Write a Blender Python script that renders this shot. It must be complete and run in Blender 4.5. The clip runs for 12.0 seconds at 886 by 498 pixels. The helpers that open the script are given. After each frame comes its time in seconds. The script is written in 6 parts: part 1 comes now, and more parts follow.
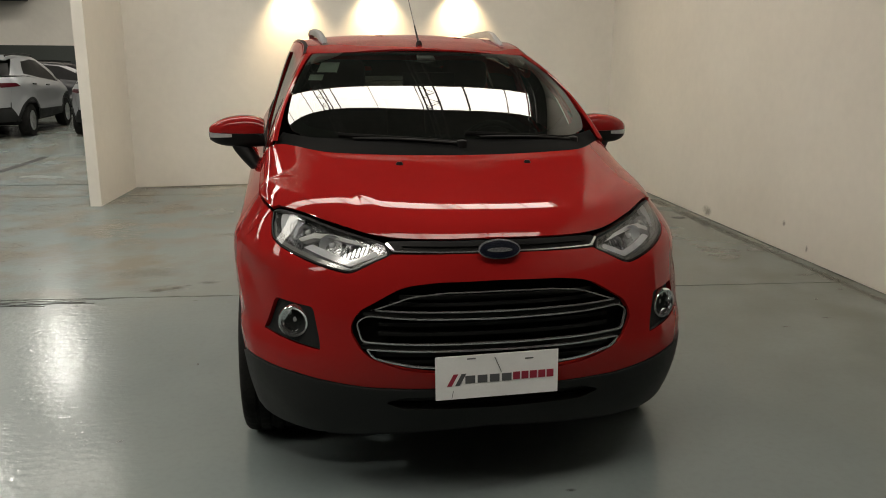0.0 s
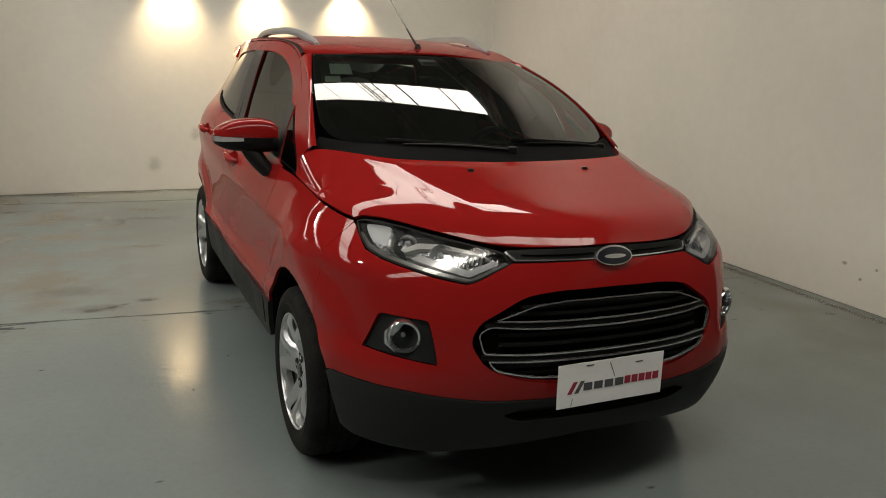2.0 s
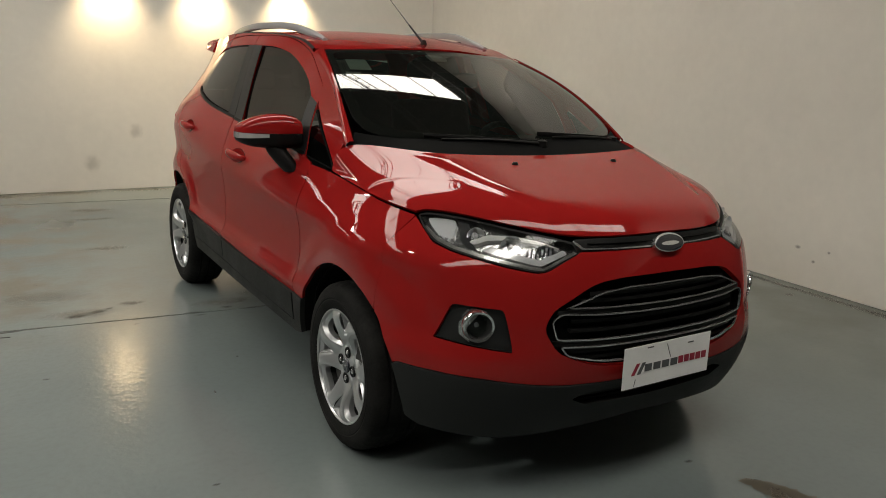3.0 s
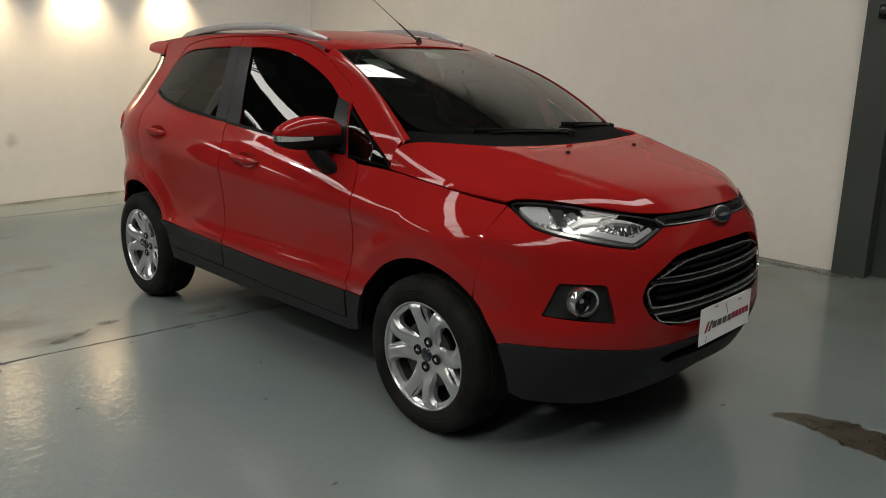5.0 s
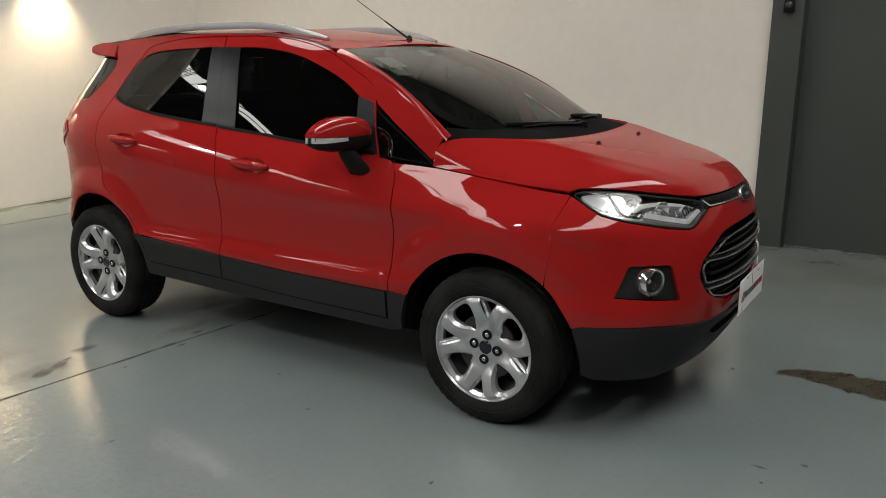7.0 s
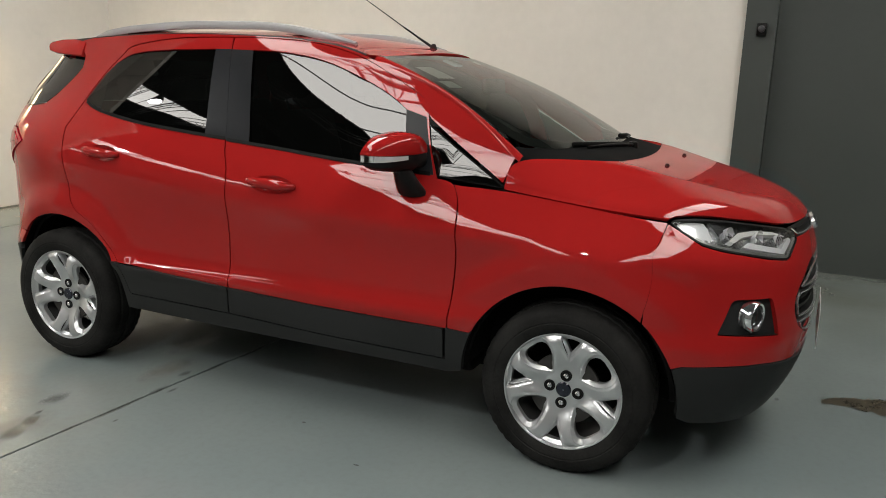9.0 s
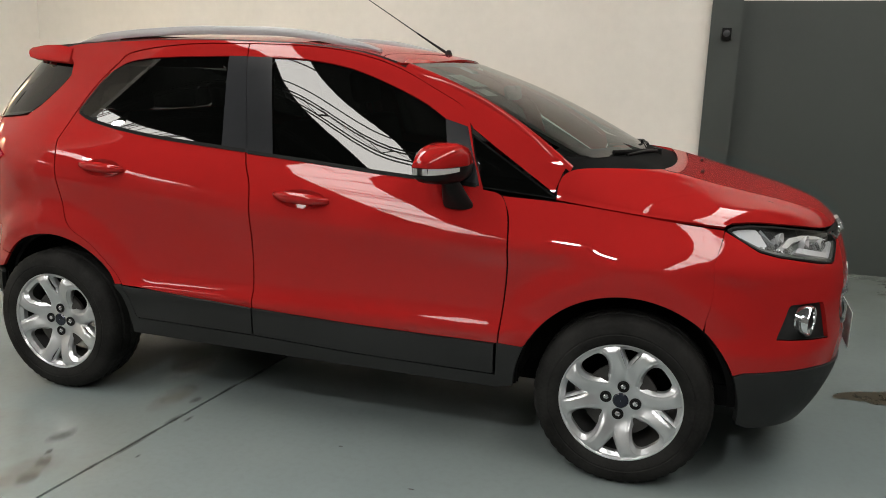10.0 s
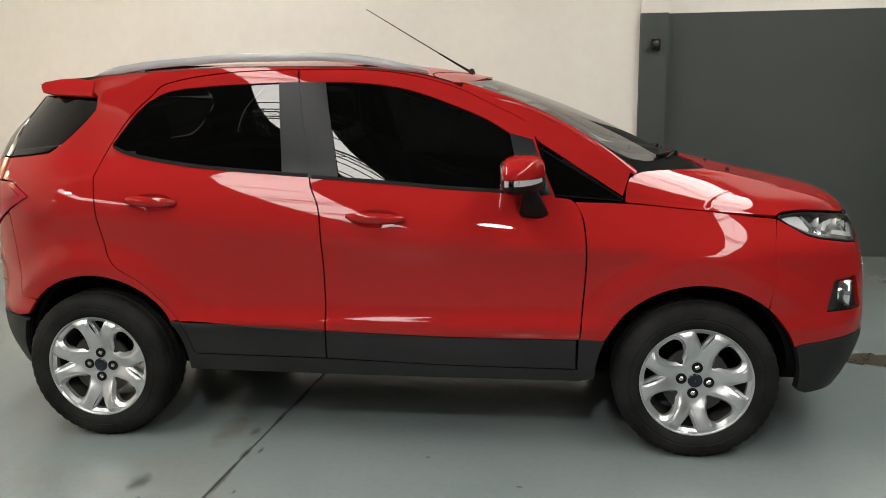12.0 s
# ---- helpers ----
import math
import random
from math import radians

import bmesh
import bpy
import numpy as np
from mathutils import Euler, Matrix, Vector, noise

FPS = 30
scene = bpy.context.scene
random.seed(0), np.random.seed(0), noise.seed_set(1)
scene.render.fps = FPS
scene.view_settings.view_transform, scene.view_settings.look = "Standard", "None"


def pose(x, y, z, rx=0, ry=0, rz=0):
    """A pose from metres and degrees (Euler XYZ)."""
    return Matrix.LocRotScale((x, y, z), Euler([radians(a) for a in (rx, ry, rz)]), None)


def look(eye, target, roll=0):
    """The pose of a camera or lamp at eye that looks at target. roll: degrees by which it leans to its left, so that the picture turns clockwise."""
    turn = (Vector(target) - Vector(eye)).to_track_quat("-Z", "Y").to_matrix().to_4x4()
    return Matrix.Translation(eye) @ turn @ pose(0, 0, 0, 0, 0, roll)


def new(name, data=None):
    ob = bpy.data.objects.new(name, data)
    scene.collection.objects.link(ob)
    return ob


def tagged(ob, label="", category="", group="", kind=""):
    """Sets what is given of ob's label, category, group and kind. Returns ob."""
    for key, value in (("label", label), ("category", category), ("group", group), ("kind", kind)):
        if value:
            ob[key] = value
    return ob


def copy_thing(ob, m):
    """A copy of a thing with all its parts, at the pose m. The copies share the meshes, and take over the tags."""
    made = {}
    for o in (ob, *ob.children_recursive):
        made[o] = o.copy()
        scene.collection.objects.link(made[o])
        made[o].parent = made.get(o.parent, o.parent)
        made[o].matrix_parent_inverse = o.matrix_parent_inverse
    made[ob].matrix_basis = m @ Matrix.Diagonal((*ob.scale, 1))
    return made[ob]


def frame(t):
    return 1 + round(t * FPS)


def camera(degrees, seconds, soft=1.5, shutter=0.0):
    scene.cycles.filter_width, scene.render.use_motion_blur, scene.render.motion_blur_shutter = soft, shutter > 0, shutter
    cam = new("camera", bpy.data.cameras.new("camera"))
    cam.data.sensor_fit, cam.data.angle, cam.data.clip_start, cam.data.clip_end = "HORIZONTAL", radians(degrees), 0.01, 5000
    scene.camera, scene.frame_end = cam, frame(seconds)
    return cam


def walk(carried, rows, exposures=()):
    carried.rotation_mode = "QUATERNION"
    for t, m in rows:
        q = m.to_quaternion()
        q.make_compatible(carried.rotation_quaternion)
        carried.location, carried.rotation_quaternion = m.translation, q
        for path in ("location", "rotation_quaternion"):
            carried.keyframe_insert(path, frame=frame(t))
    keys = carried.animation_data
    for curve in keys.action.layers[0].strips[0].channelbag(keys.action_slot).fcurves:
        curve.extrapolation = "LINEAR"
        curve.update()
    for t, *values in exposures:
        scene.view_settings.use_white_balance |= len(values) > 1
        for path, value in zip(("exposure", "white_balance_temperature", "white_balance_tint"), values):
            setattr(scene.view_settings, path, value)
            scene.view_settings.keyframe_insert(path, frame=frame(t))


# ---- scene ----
cam = camera(58.9, 12.0, 0.95)
PATH = [
    (0, (-0.61, -4.386, 1.516), (-0.262, -2.476, 1.032), 0.5),
    (0.5, (-0.842, -4.333, 1.513), (-0.359, -2.453, 1.03), 0.9),
    (1, (-1.098, -4.303, 1.53), (-0.48, -2.464, 1.045), 1.3),
    (1.5, (-1.294, -4.182, 1.507), (-0.582, -2.376, 1.026), 1.4),
    (2, (-1.515, -4.044, 1.492), (-0.71, -2.272, 1.031), 2.4),
    (2.5, (-1.814, -3.967, 1.501), (-0.898, -2.251, 1.034), 2.6),
    (3, (-2.016, -3.852, 1.471), (-0.995, -2.195, 1.01), 2.6),
    (5, (-2.873, -3.393, 1.482), (-1.502, -2.017, 1.008), 1.0),
    (5.5, (-3.032, -3.239, 1.478), (-1.556, -1.978, 0.998), 1.1),
    (6, (-3.253, -3.104, 1.471), (-1.691, -1.956, 0.976), 0.9),
    (6.5, (-3.377, -2.963, 1.473), (-1.776, -1.874, 0.972), 0.0),
    (7, (-3.437, -2.762, 1.477), (-1.812, -1.698, 0.998), -0.1),
    (7.5, (-3.46, -2.578, 1.462), (-1.806, -1.554, 0.999), 0.2),
    (9.5, (-3.532, -1.692, 1.456), (-1.705, -1.007, 1.017), 1.9),
    (10, (-3.588, -1.431, 1.472), (-1.726, -0.846, 1.036), 1.6),
    (10.5, (-3.579, -1.187, 1.445), (-1.702, -0.645, 1.017), 1.2),
    (11, (-3.606, -0.96, 1.466), (-1.698, -0.517, 1.061), 0.3),
    (11.5, (-3.746, -0.716, 1.482), (-1.809, -0.412, 1.092), -0.4),
    (12, (-3.898, -0.637, 1.475), (-1.952, -0.394, 1.08), -0.9),
]


EXPOSURES = [(0.0, 0.36, 7900, 11), (3.0, 0.24, 7700, 11), (5.5, 0.26, 7300, 12), (6.0, 0.46, 7250, 12), (6.5, 0.55, 7250, 12), (7.5, 0.60, 7250, 12), (9.5, 0.92, 7300, 12), (10.0, 0.99, 7300, 12), (11.0, 1.08, 7300, 12), (12.0, 1.10, 7300, 12)]
walk(cam, [(t, look(eye, target, roll)) for t, eye, target, roll in PATH], EXPOSURES)

# ---- world and lamps ----
SKYLIGHT = 7.0        # glow of the translucent roof sheets
SPOT = 85.0           # the warm wall lamps, watts
world = bpy.data.worlds.new("world")
scene.world = world
world.use_nodes = True
sky = world.node_tree.nodes.new("ShaderNodeTexSky")
sky.sky_type, sky.sun_disc, sky.sun_elevation, sky.sun_rotation = "NISHITA", False, radians(50), radians(200)
back = world.node_tree.nodes["Background"]
back.inputs["Strength"].default_value = 0.08
world.node_tree.links.new(sky.outputs["Color"], back.inputs["Color"])


# ---- materials ----
def material(name, colour, rough=0.5, metal=0.0, coat=0.0, coat_rough=0.03, vary=0.0, scale=8.0, bump=0.0, bump_scale=200.0,
             rough_vary=0.0, spec=0.5, second=None, glow=0.0):
    """A surface with colour variation at two scales, varied gloss and fine relief."""
    m = bpy.data.materials.new(name)
    m.use_nodes = True
    nt = m.node_tree
    b = nt.nodes["Principled BSDF"]
    b.inputs["Base Color"].default_value = (*colour, 1)
    b.inputs["Roughness"].default_value, b.inputs["Metallic"].default_value = rough, metal
    b.inputs["Coat Weight"].default_value, b.inputs["Coat Roughness"].default_value = coat, coat_rough
    b.inputs["Specular IOR Level"].default_value = spec
    if glow:
        b.inputs["Emission Color"].default_value = (*colour, 1)
        b.inputs["Emission Strength"].default_value = glow
    co = nt.nodes.new("ShaderNodeTexCoord")
    if vary or rough_vary:
        big = nt.nodes.new("ShaderNodeTexNoise")
        big.inputs["Scale"].default_value, big.inputs["Detail"].default_value = scale, 6
        fine = nt.nodes.new("ShaderNodeTexNoise")
        fine.inputs["Scale"].default_value, fine.inputs["Detail"].default_value = scale * 14, 3
        mix = nt.nodes.new("ShaderNodeMath")
        mix.operation = "MULTIPLY_ADD"
        mix.inputs[1].default_value = 0.35
        for n in (big, fine):
            nt.links.new(co.outputs["Object"], n.inputs["Vector"])
        nt.links.new(fine.outputs["Fac"], mix.inputs[0])
        nt.links.new(big.outputs["Fac"], mix.inputs[2])
    if vary:
        ramp = nt.nodes.new("ShaderNodeMapRange")
        ramp.inputs["From Min"].default_value, ramp.inputs["From Max"].default_value = 0.45, 0.9
        blend = nt.nodes.new("ShaderNodeMix")
        blend.data_type = "RGBA"
        lo = second or tuple(v * (1 - vary) for v in colour)
        blend.inputs[6].default_value, blend.inputs[7].default_value = (*lo, 1), (*[min(1, v * (1 + vary * 0.6)) for v in colour], 1)
        nt.links.new(mix.outputs[0], ramp.inputs["Value"])
        nt.links.new(ramp.outputs[0], blend.inputs[0])
        nt.links.new(blend.outputs[2], b.inputs["Base Color"])
    if rough_vary:
        rr = nt.nodes.new("ShaderNodeMapRange")
        rr.inputs["From Min"].default_value, rr.inputs["From Max"].default_value = 0.45, 0.9
        rr.inputs["To Min"].default_value, rr.inputs["To Max"].default_value = max(0.02, rough - rough_vary), min(1, rough + rough_vary)
        nt.links.new(mix.outputs[0], rr.inputs["Value"])
        nt.links.new(rr.outputs[0], b.inputs["Roughness"])
    if bump:
        n = nt.nodes.new("ShaderNodeTexNoise")
        n.inputs["Scale"].default_value, n.inputs["Detail"].default_value = bump_scale, 4
        bp = nt.nodes.new("ShaderNodeBump")
        bp.inputs["Strength"].default_value, bp.inputs["Distance"].default_value = bump, 0.002
        nt.links.new(co.outputs["Object"], n.inputs["Vector"])
        nt.links.new(n.outputs["Fac"], bp.inputs["Height"])
        nt.links.new(bp.outputs["Normal"], b.inputs["Normal"])
    return m


def pane(name, tint, ior=1.5, rough=0.0, haze=0.0):
    """A thin sheet of tinted glass: see-through, with the gloss of its front and a pale diffuse layer for reflected
    haze.
    """
    m = bpy.data.materials.new(name)
    m.use_nodes = True
    nt = m.node_tree
    nt.nodes.remove(nt.nodes["Principled BSDF"])
    fr, tr, gl, mx = [nt.nodes.new(k) for k in ("ShaderNodeFresnel", "ShaderNodeBsdfTransparent", "ShaderNodeBsdfGlossy", "ShaderNodeMixShader")]
    fr.inputs["IOR"].default_value = ior
    tr.inputs["Color"].default_value = (*tint, 1)
    gl.inputs["Roughness"].default_value = rough
    nt.links.new(fr.outputs[0], mx.inputs[0])
    body = tr
    if haze:
        df, body, n, r = [nt.nodes.new(k) for k in ("ShaderNodeBsdfDiffuse", "ShaderNodeMixShader", "ShaderNodeTexNoise", "ShaderNodeMapRange")]
        # pale green diffuse colour stands in for the room's hazy reflection
        df.inputs["Color"].default_value = (0.56, 0.62, 0.54, 1)
        n.inputs["Scale"].default_value, n.inputs["Detail"].default_value = 5, 6
        r.inputs["To Min"].default_value, r.inputs["To Max"].default_value = haze * 0.6, haze * 1.4
        nt.links.new(n.outputs["Fac"], r.inputs["Value"])
        nt.links.new(r.outputs[0], body.inputs[0])
        nt.links.new(tr.outputs[0], body.inputs[1])
        nt.links.new(df.outputs[0], body.inputs[2])
    nt.links.new(body.outputs[0], mx.inputs[1])
    nt.links.new(gl.outputs[0], mx.inputs[2])
    nt.links.new(mx.outputs[0], nt.nodes["Material Output"].inputs["Surface"])
    return m


PAINT = material("red car paint", (0.300, 0.0125, 0.0120), 0.45, 0.0, 0.72, 0.015, vary=0.05, scale=1.2, spec=0.0)
CLAD = material("grained dark grey plastic", (0.013, 0.014, 0.014), 0.55, vary=0.25, scale=5, bump=0.25, bump_scale=700, rough_vary=0.1, spec=0.25)
BLACK = material("black plastic", (0.009, 0.009, 0.009), 0.45, bump=0.1, bump_scale=400, vary=0.2, spec=0.12)
GLOSS = material("satin black pillar film", (0.012, 0.013, 0.015), 0.30, vary=0.2, scale=3, spec=0.14)
DEEP = material("matt black lining", (0.005, 0.005, 0.005), 0.9, vary=0.3, scale=6, spec=0.08)
RUBBER = material("dusty tyre rubber", (0.0135, 0.0132, 0.0125), 0.8, vary=0.7, scale=7, bump=0.4, bump_scale=260, spec=0.12)
SEAL = material("black rubber seal", (0.006, 0.006, 0.006), 0.5, vary=0.2, spec=0.08)
CHROME = material("chrome", (0.80, 0.81, 0.82), 0.08, 0.95, vary=0.03, scale=2)
DULL = material("satin chrome grille", (0.66, 0.67, 0.67), 0.14, 0.85, vary=0.05, scale=2)
ALLOY = material("silver painted alloy", (0.57, 0.58, 0.59), 0.30, 0.80, 0.2, vary=0.05, scale=1.5)
BARREL = material("dusty inside of the rim", (0.05, 0.05, 0.05), 0.5, 0.4, vary=0.3, scale=9)
RAIL = material("silver grey roof rail", (0.30, 0.305, 0.31), 0.40, 0.2, vary=0.08, scale=6)
STEEL = material("brake steel", (0.045, 0.042, 0.04), 0.5, 0.6, vary=0.3, scale=20)
BRIGHT = material("lamp reflector", (0.85, 0.86, 0.87), 0.15, 0.2, vary=0.05, scale=3)
SMOKE = material("dark lamp housing", (0.05, 0.05, 0.055), 0.30, 0.3, vary=0.3, scale=10)
LENS = pane("clear lamp lens", (0.93, 0.94, 0.95))
SCREEN = pane("green tinted windscreen", (0.46, 0.55, 0.50), 1.95, haze=0.008)
TINT = pane("dark tinted glass", (0.050, 0.054, 0.057), 1.55, haze=0.002)
RED_LENS = material("red lamp lens", (0.26, 0.002, 0.014), 0.15, 0.0, 0.0, vary=0.3, scale=9, spec=0.15)
WHITE_LENS = material("white lamp lens", (0.72, 0.72, 0.70), 0.15, 0.0, 0.6, vary=0.1, scale=20)
CARD = material("white card plate", (0.86, 0.85, 0.84), 0.45, vary=0.06, scale=9, bump=0.1)
CRIMSON = material("crimson print", (0.32, 0.02, 0.045), 0.45, vary=0.1)
INK = material("dark grey print", (0.09, 0.09, 0.095), 0.45, vary=0.1)
BLUE = material("dark blue enamel", (0.004, 0.006, 0.015), 0.25, 0.2, 0.6, vary=0.15)
CLOTH = material("dark grey seat cloth", (0.030, 0.030, 0.032), 0.9, vary=0.25, scale=20, bump=0.4, bump_scale=500)
DASH = material("charcoal dashboard", (0.014, 0.014, 0.014), 0.7, vary=0.2, scale=12, bump=0.2, bump_scale=500)
LINING = material("pale grey cabin lining", (0.30, 0.30, 0.28), 0.9, vary=0.1, scale=10)
PAPER = material("pale paper sticker", (0.55, 0.58, 0.54), 0.6, vary=0.12, scale=30)
TUB = material("silvered lamp housing", (0.64, 0.64, 0.63), 0.10, 0.90, vary=0.15, scale=14, bump=1.0, bump_scale=90)
OLIVE = material("grey lamp bezel", (0.42, 0.42, 0.40), 0.25, 0.6, vary=0.1, scale=10)


# ---- mesh helpers ----
from mathutils.geometry import delaunay_2d_cdt


def mesh_object(name, verts, faces, mat, parent=None, label="", smooth=False, normals=None):
    me = bpy.data.meshes.new(name)
    me.from_pydata([tuple(v) for v in verts], [], faces)
    if mat:
        me.materials.append(mat)
    if smooth:
        me.polygons.foreach_set("use_smooth", [True] * len(me.polygons))
    me.update()
    if normals:
        me.normals_split_custom_set_from_vertices([tuple(n) for n in normals])
    ob = new(name, me)
    ob.parent = parent
    return tagged(ob, label)


def part(name, bm, mat, parent=None, label="", smooth=0.6):
    """Links a bmesh as one mesh object; edges sharper than the given angle stay sharp."""
    bmesh.ops.recalc_face_normals(bm, faces=bm.faces)
    for f in bm.faces:
        f.smooth = smooth > 0
    for e in bm.edges:
        if len(e.link_faces) == 2 and e.calc_face_angle(0) > smooth:
            e.smooth = False
    me = bpy.data.meshes.new(name)
    bm.to_mesh(me)
    bm.free()
    me.materials.append(mat)
    ob = new(name, me)
    ob.parent = parent
    return tagged(ob, label)


def thing(name, label, category, group="", kind=""):
    return tagged(new(name), label, category, group, kind)


def box(bm, x0, y0, z0, x1, y1, z1, bevel=0.0, m=None):
    r = bmesh.ops.create_cube(bm, size=1.0)
    for v in r["verts"]:
        v.co = Vector(((x0 + x1) / 2 + v.co.x * (x1 - x0), (y0 + y1) / 2 + v.co.y * (y1 - y0), (z0 + z1) / 2 + v.co.z * (z1 - z0)))
    vs = r["verts"]
    if bevel:
        es = {e for v in vs for e in v.link_edges}
        vs = bmesh.ops.bevel(bm, geom=list(es), offset=bevel, segments=2, affect="EDGES", profile=0.5)["verts"]
    if m:
        bmesh.ops.transform(bm, matrix=m, verts=[v for v in vs if v.is_valid])
    return vs


def lathe(bm, profile, axis="x", centre=(0, 0, 0), seg=48, wobble=None):
    """Turns (along, radius) pairs round an axis."""
    rings = []
    for k in range(seg):
        a = 2 * math.pi * k / seg
        ring = []
        for i, (d, r) in enumerate(profile):
            rr = r + (wobble(i, k) if wobble else 0)
            u, v = rr * math.cos(a), rr * math.sin(a)
            p = {"x": (d, u, v), "y": (u, d, v), "z": (u, v, d)}[axis]
            ring.append(bm.verts.new(Vector(p) + Vector(centre)))
        rings.append(ring)
    for k in range(seg):
        a, b = rings[k], rings[(k + 1) % seg]
        for i in range(len(profile) - 1):
            bm.faces.new((a[i], b[i], b[i + 1], a[i + 1]))
    return rings


def tube(bm, pts, radius, seg=10, flat=1.0, up=(0, 0, 1)):
    """A round or flattened bar along points; radius is a number or one for each point."""
    pts = [Vector(p) for p in pts]
    rings = []
    for i, p in enumerate(pts):
        d = (pts[min(i + 1, len(pts) - 1)] - pts[max(i - 1, 0)]).normalized()
        s = d.cross(Vector(up)).normalized()
        t = s.cross(d)
        r = radius[i] if isinstance(radius, (list, tuple)) else radius
        rings.append([bm.verts.new(p + s * (r * math.cos(2 * math.pi * k / seg)) + t * (r * flat * math.sin(2 * math.pi * k / seg))) for k in range(seg)])
    for a, b in zip(rings, rings[1:]):
        for k in range(seg):
            bm.faces.new((a[k], a[(k + 1) % seg], b[(k + 1) % seg], b[k]))
    bm.faces.new(rings[0][::-1])
    bm.faces.new(rings[-1])


def inside(p, poly):
    x, y, hit = p[0], p[1], False
    for i in range(len(poly)):
        (x0, y0), (x1, y1) = poly[i - 1], poly[i]
        if (y0 > y) != (y1 > y) and x < (x1 - x0) * (y - y0) / (y1 - y0) + x0:
            hit = not hit
    return hit


def rounded(pts, r=0.02, n=4):
    """A closed outline with its corners rounded; a point (a, b, r) has a radius of its own."""
    out = []
    for i in range(len(pts)):
        p0, p, p1 = [Vector(pts[k % len(pts)][:2]) for k in (i - 1, i, i + 1)]
        rad = pts[i][2] if len(pts[i]) > 2 else r
        a, b = p0 - p, p1 - p
        ra, rb = min(rad, a.length * 0.48), min(rad, b.length * 0.48)
        if rad <= 0:
            out.append(tuple(p))
            continue
        s, e = p + a.normalized() * ra, p + b.normalized() * rb
        for k in range(n + 1):
            t = k / n
            out.append(tuple(s * (1 - t) ** 2 + p * 2 * t * (1 - t) + e * t * t))
    return out


def dense(pts, step, closed=True):
    out = []
    for i in range(len(pts) if closed else len(pts) - 1):
        p, q = Vector(pts[i]), Vector(pts[(i + 1) % len(pts)])
        k = max(1, math.ceil((q - p).length / step))
        if (q - p).length > 1e-5:
            out += [tuple(p + (q - p) * (j / k)) for j in range(k)]
    if not closed:
        out.append(tuple(pts[-1]))
    return out


def arc(cy, cz, r, a0, a1, n=20):
    return [(cy + r * math.cos(radians(a0 + (a1 - a0) * k / n)), cz + r * math.sin(radians(a0 + (a1 - a0) * k / n))) for k in range(n + 1)]


def shrunk(loop, d):
    """An outline moved inwards by d (outwards if negative)."""
    n = len(loop)
    area = sum(loop[i - 1][0] * loop[i][1] - loop[i][0] * loop[i - 1][1] for i in range(n))
    sgn = 1 if area > 0 else -1
    out = []
    for i in range(n):
        t = Vector(loop[(i + 1) % n]) - Vector(loop[i - 1])
        t = t.normalized() if t.length > 1e-9 else Vector((1, 0))
        out.append((loop[i][0] - sgn * t.y * d, loop[i][1] + sgn * t.x * d))
    return out


